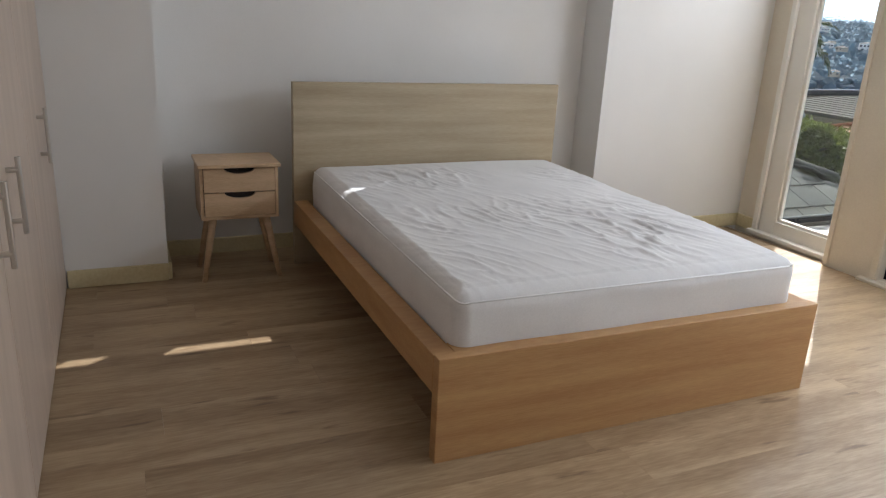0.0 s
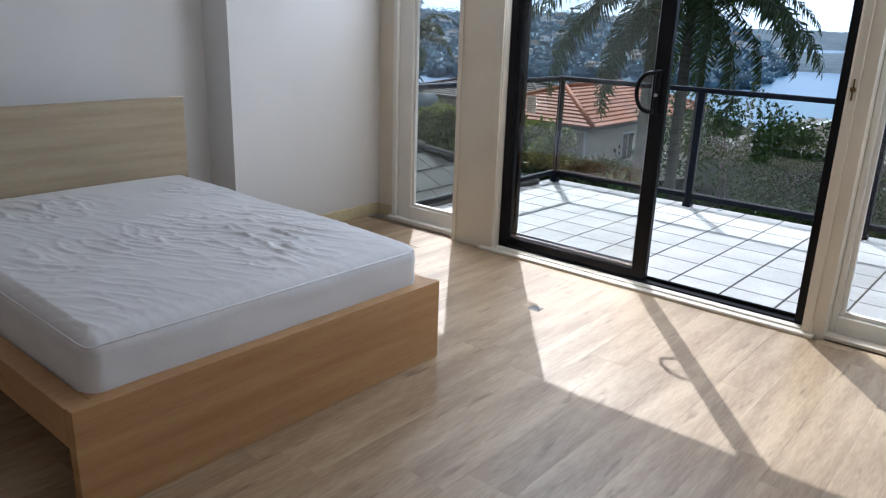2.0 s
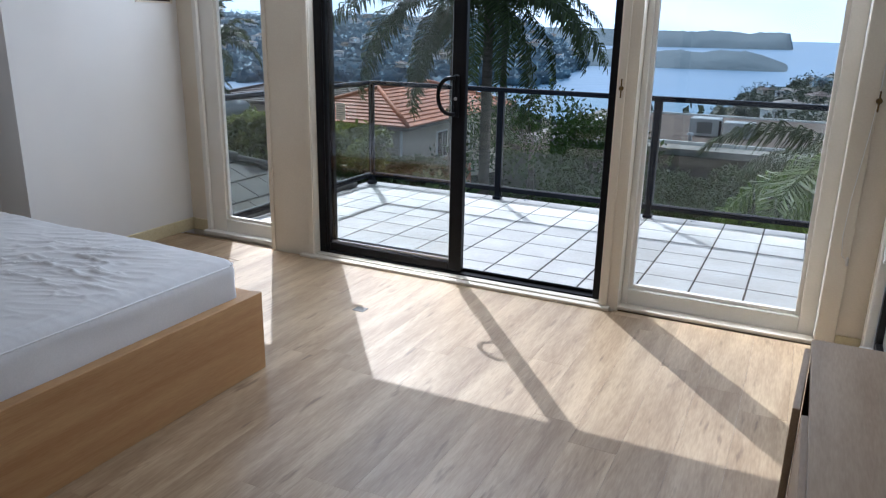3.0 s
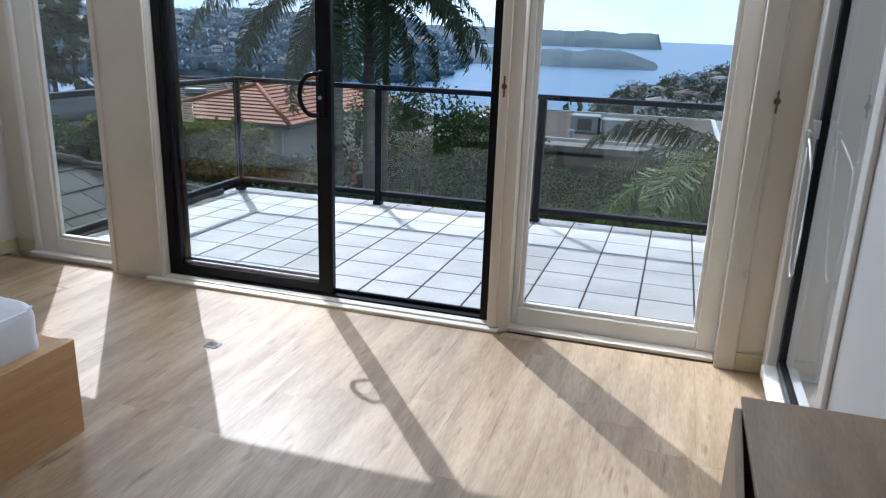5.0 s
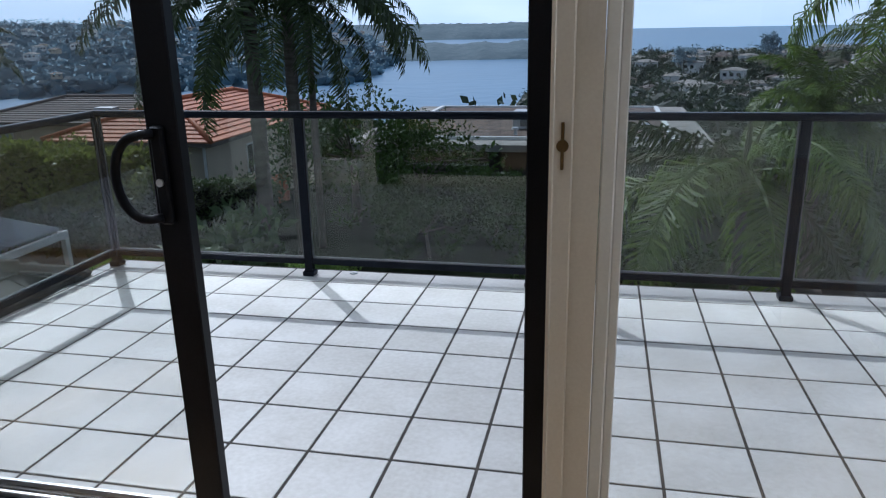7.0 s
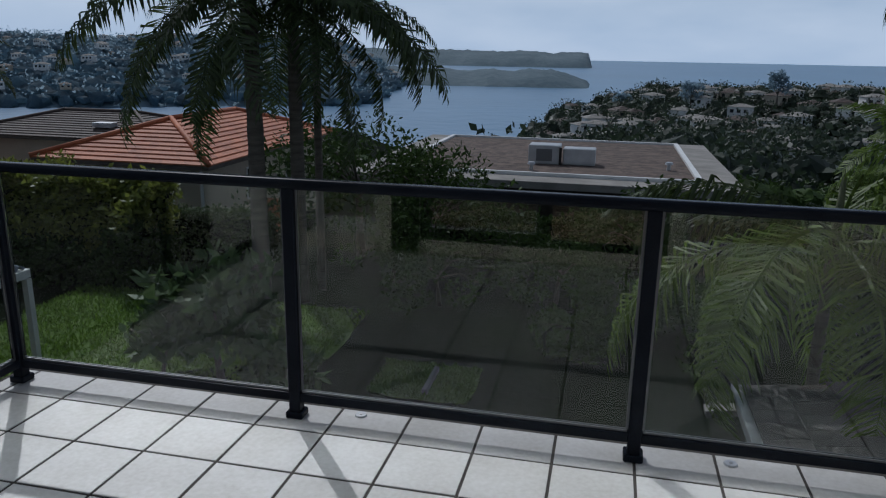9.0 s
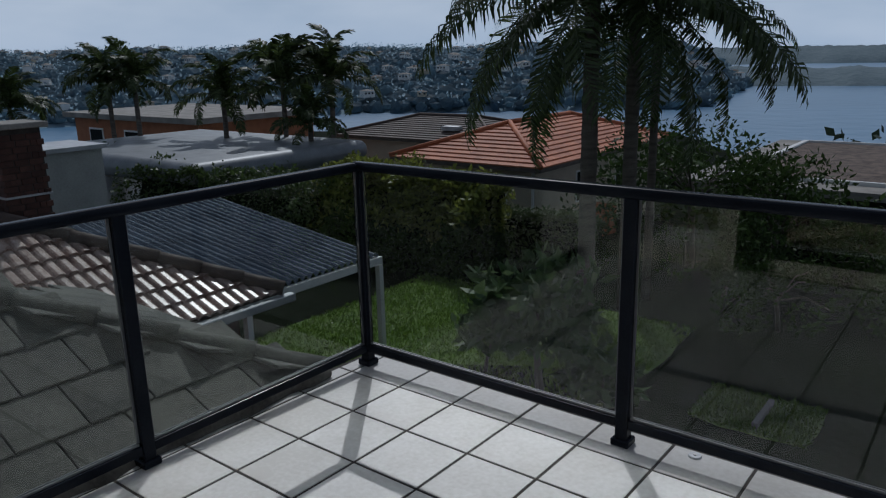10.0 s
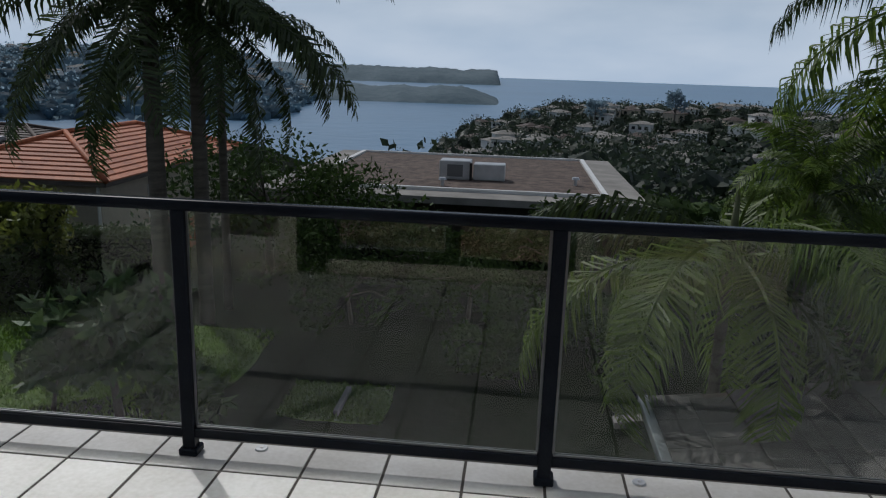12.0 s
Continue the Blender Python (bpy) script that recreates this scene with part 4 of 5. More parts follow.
# ---- houses ----
def hip_roof(x0, x1, y0, y1, z, slope, course, step):
    """Tiled hip roof in stepped courses, as vertices and faces; the ridge runs along the longer side."""
    lx, ly = x1 - x0, y1 - y0
    half = min(lx, ly) / 2
    rise = half * slope
    if ly >= lx:
        ra, rb = ((x0 + x1) / 2, y0 + half), ((x0 + x1) / 2, y1 - half)
        sides = (((x0, y0), (x1, y0), ra, ra), ((x1, y0), (x1, y1), ra, rb), ((x1, y1), (x0, y1), rb, rb), ((x0, y1), (x0, y0), rb, ra))
    else:
        ra, rb = (x0 + half, (y0 + y1) / 2), (x1 - half, (y0 + y1) / 2)
        sides = (((x0, y0), (x1, y0), ra, rb), ((x1, y0), (x1, y1), rb, rb), ((x1, y1), (x0, y1), rb, ra), ((x0, y1), (x0, y0), ra, ra))
    verts, faces = [], []
    n = max(3, int(math.hypot(half, rise) / course))
    for a, b, ta, tb in sides:
        for k in range(n):
            v0, v1 = k / n, (k + 1) / n
            lerp = lambda p, q, v: (p[0] + (q[0] - p[0]) * v, p[1] + (q[1] - p[1]) * v)
            la0, lb0, la1, lb1 = lerp(a, ta, v0), lerp(b, tb, v0), lerp(a, ta, v1), lerp(b, tb, v1)
            pieces = max(1, int(math.dist(la0, lb0) / 0.9))
            zz0, zz1 = z + rise * v0, z + rise * v1
            for s in range(pieces):
                s0, s1 = s / pieces, (s + 1) / pieces
                p0, p1, q0, q1 = lerp(la0, lb0, s0), lerp(la0, lb0, s1), lerp(la1, lb1, s0), lerp(la1, lb1, s1)
                c = len(verts)
                verts += [(*p0, zz0), (*p1, zz0), (*p1, zz0 + step), (*p0, zz0 + step), (*q1, zz1), (*q0, zz1)]
                faces += [(c, c + 1, c + 2, c + 3), (c + 3, c + 2, c + 4, c + 5)]
    lines = [(a, ta) for a, b, ta, tb in sides] + [(ra, rb)]
    return verts, faces, lines, rise


def house(name, label, x0, x1, y0, y1, base, eave, slope, roof_mat, wall_mat, windows=(), over=0.55, course=0.33, group=""):
    h = thing(name, label, "house", ((x0 + x1) / 2, (y0 + y1) / 2, base), group)
    cx, cy = (x0 + x1) / 2, (y0 + y1) / 2
    lx, ly = (x1 - x0) / 2, (y1 - y0) / 2
    part("wall", boxes((-lx + over, lx - over, -ly + over, ly - over, 0, eave - base)), wall_mat, h)
    v, f, lines, rise = hip_roof(-lx, lx, -ly, ly, eave - base, slope, course, 0.05)
    roof = tagged(pydata("roof", v, f, roof_mat, h), kind="stuff")
    for a, b in lines:
        za = eave - base + 0.06
        zb = eave - base + rise + 0.06
        if (a, b) == lines[-1]:
            za = zb
        if math.dist(a, b) > 0.1:
            tube("ridge_cap", [(*a, za), ((a[0] + b[0]) / 2, (a[1] + b[1]) / 2, (za + zb) / 2), (*b, zb)], 0.10, roof_mat, roof)
    part("fascia", boxes((-lx + 0.02, lx - 0.02, -ly + 0.02, -ly + 0.06, eave - base - 0.16, eave - base - 0.005), (lx - 0.06, lx - 0.02, -ly + 0.06, ly - 0.02, eave - base - 0.16, eave - base - 0.005)), WHITEP if wall_mat is not STUCCO else BARK, h)
    for side, at, wide, z0, z1 in windows:
        if side == "s":
            w = part("window", boxes((at - wide / 2, at + wide / 2, -ly + over - 0.05, -ly + over - 0.001, z0, z1)), WHITEP, h)
            for k in (0, 1):
                a = at - wide / 2 + 0.06 + k * (wide - 0.06) / 2
                part("pane", boxes((a, a + (wide - 0.18) / 2, -ly + over - 0.058, -ly + over - 0.0505, z0 + 0.06, z1 - 0.06)), DARKGLASS, w)
        else:
            w = part("window", boxes((lx - over + 0.001, lx - over + 0.05, at - wide / 2, at + wide / 2, z0, z1)), WHITEP, h)
            for k in (0, 1):
                a = at - wide / 2 + 0.06 + k * (wide - 0.06) / 2
                part("pane", boxes((lx - over + 0.0505, lx - over + 0.058, a, a + (wide - 0.18) / 2, z0 + 0.06, z1 - 0.06)), DARKGLASS, w)
    return h


oh = house("house", "beige house with an orange terracotta tiled hip roof", -19.4, -12.1, 23.2, 35.8, -6.6, -2.5, 0.335, TERRA, STUCCO, (("s", 1.25, 1.25, 2.3, 3.4), ("e", -2.0, 1.1, 2.2, 3.5), ("e", 1.6, 0.9, 2.2, 3.5)))
part("downpipe", rod(bmesh.new(), (3.05, -5.82, 0.2), (3.05, -5.82, 4.0), 0.06, sides=8), WHITEP, oh)
part("steps", boxes(*[(3.2, 4.6, -4.2 + 0.3 * k, -3.9 + 0.3 * k, 0.2, 0.9 + 0.18 * k) for k in range(8)]), TERRA, oh)
house("house", "dark brown tiled house behind the orange roof", -33, -20.5, 33, 41, -9.0, -3.1, 0.26, DARKROOF, STUCCO, (), 0.5)
sk = bpy.data.objects["house.001"]
part("skylight", boxes((1.5, 2.6, -2.7, -2.1, 6.35, 6.6)), GREYMET, sk)

# flat-roofed building
fb = thing("flat_roof_building", "low dark building with a gravelled flat roof and white edging", "building", (-0.8, 30.6, -7.0))
# wall colour darkened to give the deep shade below the eave
part("wall", boxes((-5.4, 5.6, -5.2, 5.6, 0.0, 4.2)), MORTAR, fb, "dark brown wall with the eave's shade in its colour")
part("roof", boxes((-6.5, 6.7, -6.5, 6.3, 4.2, 4.44)), CONC, fb)
part("gravel_bed", boxes((-5.15, 5.25, -5.15, 5.45, 4.4405, 4.475)), GRAVEL, fb, "brown gravel roof covering")
for r in ((-5.35, 5.45, -5.3, -5.16), (-5.35, 5.45, 5.46, 5.6), (-5.35, -5.16, -5.159, 5.459), (5.26, 5.45, -5.159, 5.459)):
    part("edging", boxes((*r, 4.4405, 4.56)), WHITEP, fb)
for x in (-3.6, -1.2, 1.4, 3.6):
    w = part("window", boxes((x - 0.8, x + 0.8, -5.26, -5.201, 1.6, 3.2)), BARK, fb)
    part("pane", boxes((x - 0.7, x + 0.7, -5.27, -5.261, 1.7, 3.1)), DARKGLASS, w)
ac = thing("air_conditioner", "white rooftop air conditioning units on the gravel roof", "air conditioner", (-0.2, 28.4, -2.524))
part("case", boxes((-1.25, -0.05, -0.45, 0.45, 0.0, 0.72), (0.05, 1.25, -0.4, 0.4, 0.0, 0.62), bevel=0.03), GREYMET, ac)
part("fan_grille", boxes((-0.95, -0.35, -0.462, -0.451, 0.12, 0.58), bevel=0.003), CHANNEL, ac)
part("pipe", rod(bmesh.new(), (-0.04, -0.5, 0.0), (-0.04, -0.5, 0.66), 0.05, sides=8), DARK, ac)
for x, y in ((-1.15, 26.35), (3.7, 27.9)):
    vp = thing("roof_vent", "small white roof vent pipe on the gravel", "vent", (x, y, -2.525))
    part("pipe", rod(bmesh.new(), (0, 0, 0), (0, 0, 0.22), 0.07, sides=10), GREYMET, vp)
    part("cap", rod(bmesh.new(), (0, 0, 0.2205), (0, 0, 0.3), 0.15, 0.12, sides=12), GREYMET, vp)

# neighbour's tiled roof beside the balcony, with its pergola and chimney
EX, EZ, NY, SL = -5.88, -1.37, 6.0, 0.466
nb = thing("neighbour_house", "neighbouring house with weathered glazed roof tiles beside the balcony", "house", (-9.0, 2.0, -3.65))
OB = Vector((-9.0, 2.0, -3.65))
# dark brick colour here stands in for shadow under the eave
part("wall", boxes((-3.6, 2.75, -6.0, 3.6, 0.0, 2.2)), BRICK, nb)
deck = pydata("roof", [tuple(Vector(p) - OB) for p in ((EX, -4, EZ - 0.03), (EX, NY, EZ - 0.03), (EX - 3.5, NY - 3.5, EZ - 0.03 + 3.5 * SL), (EX - 3.5, -4, EZ - 0.03 + 3.5 * SL), (EX - 7, NY, EZ - 0.03), (EX - 7, -4, EZ - 0.03))], [(0, 1, 2, 3), (1, 4, 2), (4, 5, 3, 2)], DARKROOF, nb)
n = 12
tv, tf = [], []
for i in range(n + 1):
    u = i / n
    hgt = 0.045 * min(1.0, 1.5 * abs(math.sin(2 * math.pi * u))) - 0.01
    tv += [(0.03, (u - 0.5) * 0.30, hgt + 0.04), (-0.36, (u - 0.5) * 0.30, hgt), (0.03, (u - 0.5) * 0.30, hgt + 0.005)]
for i in range(n):
    a = 3 * i
    tf += [(a, a + 3, a + 4, a + 1), (a + 2, a + 5, a + 3, a)]
rt_me = bpy.data.meshes.new("roof_tile")
rt_me.from_pydata(tv, [], tf)
rt_me.materials.append(GLAZED)
tilt = Matrix.Rotation(math.atan(SL), 4, "Y")
run = 0.32 * math.cos(math.atan(SL))
for r in range(11):
    x = EX - run * r
    y = NY - 0.18 - (EX - x)
    while y > 0.6:
        t = new("roof_tile", rt_me)
        t.parent = deck
        t.matrix_basis = Matrix.Translation(Vector((x, y, EZ + (EX - x) * SL)) - OB) @ tilt
        y -= 0.30
hip = [Vector((EX + 0.05 - 0.35 * k, NY + 0.02 - 0.35 * k, EZ + 0.05 + 0.35 * k * SL)) - OB for k in range(11)]
for a, b in zip(hip, hip[1:]):
    part("hip_cap", rod(bmesh.new(), a, b + (b - a) * 0.1, 0.10, 0.085, sides=10), DARKROOF, deck, smooth=True)
part("gutter", boxes((EX + 0.04 - OB.x, EX + 0.16 - OB.x, -4 - OB.y, NY + 0.12 - OB.y, EZ - 0.12 - OB.z, EZ - 0.02 - OB.z), bevel=0.01), GREYMET, nb)

ch = thing("chimney", "dark red brick chimney with a concrete cap on the tiled roof", "chimney", (-8.42, 4.12, -0.75))
CW, CH = 0.34, 1.52
part("mortar_core", boxes((-CW + 0.012, CW - 0.012, -CW + 0.012, CW - 0.012, -0.3, CH)), MORTAR, ch)
bm = boxes((-0.112, 0.112, -0.05, 0.05, -0.035, 0.035), bevel=0.004)
brick_me = bpy.data.meshes.new("brick")
bm.to_mesh(brick_me)
bm.free()
brick_me.materials.append(BRICK)
for c in range(19):
    for side in range(3):
        for k in range(3):
            off = -CW + 0.113 + 0.227 * k
            b = new("brick", brick_me)
            b.parent = ch
            z = 0.04 + 0.077 * c
            shift = 0.03 if c % 2 else -0.03
            if side == 0:
                b.matrix_basis = pose(CW - 0.048, off + shift, z, 0, 0, 90) @ Matrix.Diagonal((0.93, 1, 1, 1))
            elif side == 1:
                b.matrix_basis = pose(off + shift, -CW + 0.048, z) @ Matrix.Diagonal((0.93, 1, 1, 1))
            else:
                b.matrix_basis = pose(off + shift, CW - 0.048, z) @ Matrix.Diagonal((0.93, 1, 1, 1))
ch.scale = (0.76, 0.76, 1.0)
part("cap", boxes((-CW - 0.09, CW + 0.09, -CW - 0.09, CW + 0.09, CH + 0.005, CH + 0.075), bevel=0.01), CONC, ch)
part("band", boxes((-CW - 0.03, CW + 0.03, -CW - 0.03, CW + 0.03, 0.70, 0.725)), GREYMET, ch)

pg = thing("pergola", "white framed pergola with a corrugated grey metal roof", "pergola", (-9.3, 8.0, -3.65))
PX0, PX1, PY0, PY1, PZ, PS = -11.9, -7.22, 6.15, 9.3, -1.82, 0.13
sv, sf, cols = [], [], 132
for i in range(cols + 1):
    y = PY0 + (PY1 - PY0) * i / cols
    w = 0.045 * math.sin(2 * math.pi * i / 6)
    for x in (PX1, (PX0 + PX1) / 2, PX0):
        sv.append((x + 9.3, y - 8.0, PZ + (PX1 - x) * PS + w + 3.65))
for i in range(cols):
    for j in range(2):
        a = 3 * i + j
        sf.append((a, a + 1, a + 4, a + 3))
pydata("corrugated_roof", sv, sf, CORRU, pg, smooth=True)
for x0, x1, y0, y1, z0, z1 in ((PX1 - 0.04, PX1 + 0.04, PY0, PY1 + 0.05, PZ - 0.17, PZ - 0.04), (PX0, PX1 - 0.041, PY1 - 0.03, PY1 + 0.05, PZ - 0.19, PZ - 0.05)):
    part("beam", boxes((x0 + 9.3, x1 + 9.3, y0 - 8, y1 - 8, z0 + 3.65, z1 + 3.65)), WHITEP, pg)
for x, y in ((PX1, PY1), (PX1, PY0 + 0.3), (PX0 + 0.1, PY1)):
    part("post", boxes((x + 9.3 - 0.05, x + 9.3 + 0.05, y - 8 - 0.05, y - 8 + 0.045, 0.0, PZ - 0.19 + 3.65)), WHITEP, pg)
bm = bmesh.new()
rod(bm, (PX1 + 9.3 - 0.75, PY0 - 7.9, 1.0), (PX1 + 9.3, PY0 - 7.9, 1.66), 0.03, sides=8)
part("brace", bm, WHITEP, pg)

# hipped roof of the adjoining wing, right beside the balcony
AE, AN, AZ0, AS, ARX = -1.66, 2.90, -0.27, 0.45, -3.08
ar = thing("adjoining_roof", "weathered grey concrete tiled hip roof beside the balcony", "roof", (-3.0, 1.6, -3.65))
AO = Vector((-3.0, 1.6, -3.65))
half = AE - ARX
part("wall", boxes((-1.2, 1.15, -1.1, 1.1, 0.0, 3.2)), STUCCO, ar)
ad = pydata("roof_deck", [tuple(Vector(p) - AO) for p in ((AE, 0.46, AZ0), (AE, AN, AZ0), (ARX, AN - half, AZ0 + half * AS), (ARX, 0.46, AZ0 + half * AS), (ARX - half, AN, AZ0), (ARX - half, 0.46, AZ0))], [(0, 1, 2, 3), (1, 4, 2), (3, 2, 4, 5)], CEMENT, ar)
OLDTILE = varied("old_grey_roof_tile", (0.03, 0.031, 0.025), (0.095, 0.094, 0.076), 2, 30, 0.85, 0.5, per_piece=0.2, depth=0.006)
bm = boxes((-0.36, 0.02, -0.164, 0.164, 0.0, 0.022), bevel=0.005)
ot_me = bpy.data.meshes.new("roof_tile")
bm.to_mesh(ot_me)
bm.free()
ot_me.materials.append(OLDTILE)
lie = Matrix.Rotation(math.atan(AS) - 0.05, 4, "Y")
run = 0.31 * math.cos(math.atan(AS))
for r in range(5):
    up = run * r
    y = 0.64 + (0.165 if r % 2 else 0.0)
    while y < AN - up - 0.10:
        t = new("roof_tile", ot_me)
        t.parent = ad
        t.matrix_basis = Matrix.Translation(Vector((AE - up, y, AZ0 + up * AS + 0.012)) - AO) @ lie
        y += 0.333
    x = AE - up - 0.2
    while x > ARX - half + up + 0.2:
        t = new("roof_tile", ot_me)
        t.parent = ad
        t.matrix_basis = Matrix.Translation(Vector((x, AN - up, AZ0 + up * AS + 0.012)) - AO) @ Matrix.Rotation(radians(90), 4, "Z") @ lie
        x -= 0.333
for k in range(5):
    for a, b in ((Vector((AE - 0.29 * k, AN - 0.29 * k, AZ0 + 0.29 * k * AS + 0.035)), Vector((AE - 0.29 * (k + 1.1), AN - 0.29 * (k + 1.1), AZ0 + 0.29 * (k + 1.1) * AS + 0.02))),
                 (Vector((ARX, AN - half - 0.22 * k, AZ0 + half * AS + 0.035)), Vector((ARX, AN - half - 0.22 * (k + 1.1), AZ0 + half * AS + 0.025)))):
        if b.y > 0.44:
            part("ridge_cap", rod(bmesh.new(), a - AO, b - AO, 0.066, 0.055, sides=10), OLDTILE, ad, smooth=True)

# the lower roof below the balcony's far side
lr = thing("lower_roof", "dark slate roof below the balcony with a metal gutter", "roof", (5.6, 6.0, -3.62))
part("wall", boxes((-2.1, 4.4, -3.5, 1.7, 0.0, 1.45)), STUCCO, lr)
pydata("roof_deck", [(-2.45, -4.0, 1.58), (-2.45, 2.1, 1.58), (4.5, 2.1, 2.75), (4.5, -4.0, 2.75)], [(0, 3, 2, 1)], DARKROOF, lr)
bm = boxes((-0.29, 0.29, -0.15, 0.15, 0.0, 0.018), bevel=0.003)
sh_me = bpy.data.meshes.new("shingle")
bm.to_mesh(sh_me)
bm.free()
sh_me.materials.append(SLATE)
for r in range(13):
    for c in range(20):
        s = new("shingle", sh_me)
        s.parent = lr
        x = -2.2 + 0.42 * r
        s.matrix_basis = Matrix.Translation((x, 1.9 - 0.305 * c - (0.15 if r % 2 else 0), 1.60 + (x + 2.45) * 0.1683 + 0.012)) @ Matrix.Rotation(-math.atan(0.1683) + 0.035, 4, "Y")
part("gutter", boxes((-2.58, -2.46, -4.0, 2.15, 1.48, 1.60), bevel=0.01), GREYMET, lr)
part("ridge_cap", boxes((-2.4, 4.5, 2.02, 2.2, 2.75, 2.83)), CONC, lr).matrix_basis = Matrix.Translation((0, 0, -1.11)) @ Matrix.Rotation(-math.atan(0.1683), 4, "Y")

# low white buildings to the far left
wb = thing("outbuilding", "white outbuilding with a curved metal roof edge", "building", (-24.5, 17.0, -5.6))
part("wall", boxes((-5.0, 5.0, -3.0, 4.0, 0.0, 3.2)), WHITEP, wb)
bm = bmesh.new()
box(bm, -5.6, 5.6, -3.6, 4.6, 3.2, 4.0, bevel=0.38, segments=5)
part("roof", bm, varied("dull_zinc_roof", (0.13, 0.145, 0.155), (0.21, 0.23, 0.245), 1.5, 25, 0.5, 0.15, metal=0.2), wb, smooth=True)
part("awning", rod(bmesh.new(), (-2.0, -3.7, 2.5), (0.4, -3.7, 2.5), 0.75, sides=18), GREYMET, wb, smooth=True)
ob_ = thing("brick_building", "orange brick flat-roofed building behind the palms", "building", (-39, 27, -7.0))
part("wall", boxes((-6.5, 6.5, -4, 4, 0, 5.4)), ORANGEB, ob_)
part("roof", boxes((-7, 7, -4.5, 4.5, 5.4, 5.7)), CONC, ob_)
for x in (-4, 0, 4):
    w = part("window", boxes((x - 0.8, x + 0.8, -4.05, -4.001, 3.4, 4.8)), WHITEP, ob_)
    part("pane", boxes((x - 0.7, x + 0.7, -4.06, -4.051, 3.5, 4.7)), DARKGLASS, w)
gs = thing("garden_shed", "small weathered grey-white garden shed with a flat top", "shed", (-17.4, 8.7, -4.4))
part("wall", boxes((-0.9, 0.75, -0.8, 0.8, 0.0, 3.9)), varied("weathered_shed_paint", (0.30, 0.31, 0.28), (0.42, 0.43, 0.39), 1.2, 30, 0.8, 0.2), gs)
part("roof", boxes((-1.0, 0.85, -0.9, 0.9, 3.9, 4.0)), GREYMET, gs)
lh = thing("side_house", "pale grey house wall with a television antenna", "house", (-18.0, 6.0, -4.3))
part("wall", boxes((-3.0, 0.4, -3.0, 0.75, 0.0, 4.6)), STUCCO, lh)
part("roof", boxes((-3.2, 0.6, -3.2, 0.95, 4.6, 4.75)), CONC, lh)
part("antenna_mast", rod(bmesh.new(), (0.1, 0.5, 4.75), (0.1, 0.5, 7.3), 0.025, sides=6), GREYMET, lh)
part("antenna", boxes((-0.35, 0.55, 0.48, 0.52, 7.25, 7.29), (-0.2, 0.4, 0.48, 0.52, 7.05, 7.08), (0.08, 0.12, 0.1, 0.9, 6.2, 6.23)), GREYMET, lh)

# ---- vegetation near the house ----
def turf(name, label, x0, x1, y0, y1, blades):
    """A grassed patch: a thin wavy-edged sod with short blades."""
    t = thing(name, label, "lawn", ((x0 + x1) / 2, (y0 + y1) / 2, ground_z((x0 + x1) / 2, (y0 + y1) / 2)), kind="stuff")
    n, rx, ry = 64, (x1 - x0) / 2, (y1 - y0) / 2
    edge = []
    for k in range(n):
        a = 2 * math.pi * k / n
        c, s_ = math.cos(a), math.sin(a)
        r = (abs(c) ** 5 + abs(s_) ** 5) ** -0.2 * (1 + 0.06 * noise.noise(Vector((c * 2.5, s_ * 2.5, x0))))
        edge.append((rx * r * c, ry * r * s_))
    pydata("sod", [(0, 0, 0.03)] + [(*p, 0.02) for p in edge], [(0, 1 + k, 1 + (k + 1) % n) for k in range(n)], TURF, t)
    pts = np.stack([nprng.uniform(-rx, rx, blades), nprng.uniform(-ry, ry, blades), np.full(blades, 0.02)], 1)
    leaf_object("blades", pts, 0.09, 0.025, GRASS, t, -1.8)
    return t


TURF = varied("turf", (0.06, 0.115, 0.015), (0.12, 0.19, 0.03), 0.8, 12, 0.95, 0.6, depth=0.02)
turf("lawn", "sunlit green lawn in the garden below", -9.6, -3.0, 7.6, 13.5, 24000)
turf("lawn", "small patch of green grass in the shaded yard", -1.9, -0.3, 9.9, 11.2, 3000)
turf("lawn", "small strip of grass below the palms", 1.4, 3.0, 7.2, 8.0, 2000)
kerb = thing("garden_kerb", "short pale concrete kerb beside the grass patch", "kerb", (-1.0, 10.5, -3.58))
part("stone", boxes((-0.04, 0.04, -0.45, 0.45, 0.0, 0.10), bevel=0.01), CONC, kerb)
for x, y, h_, sd in ((-1.8, 14.6, 1.5, 41), (0.6, 15.6, 1.6, 42), (2.4, 14.2, 1.3, 43), (1.2, 12.4, 0.8, 44), (3.6, 12.6, 1.4, 45), (-3.4, 16.4, 1.8, 46), (5.4, 15.4, 2.0, 47), (-0.6, 17.4, 1.9, 48)):
    tree("shrub", "dense dark garden shrub in the shaded yard", x, y, h_, 0.55 * h_ + 0.3, LEAF_DARK, 18, 90, 0.13, seed=sd)
hedge("hedge", "tall dense clipped hedge, its top leaves coloured yellowish as if sunlit", -14.2, -8.9, 13.6, 16.2, -3.75, -1.6, LEAF_YEL, 15000, 0.19)
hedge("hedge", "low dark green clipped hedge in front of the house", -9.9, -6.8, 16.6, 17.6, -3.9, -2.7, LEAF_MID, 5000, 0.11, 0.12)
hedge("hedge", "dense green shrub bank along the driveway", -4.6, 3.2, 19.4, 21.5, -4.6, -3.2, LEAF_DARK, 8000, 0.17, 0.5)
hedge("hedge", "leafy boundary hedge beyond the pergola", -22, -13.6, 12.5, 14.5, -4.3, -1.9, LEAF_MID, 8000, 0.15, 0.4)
tree("sapling", "young shrub with long pointed leaves on the lawn", -3.95, 9.3, 2.2, 0.8, LEAF_NEW, 40, 26, 0.30, seed=3)
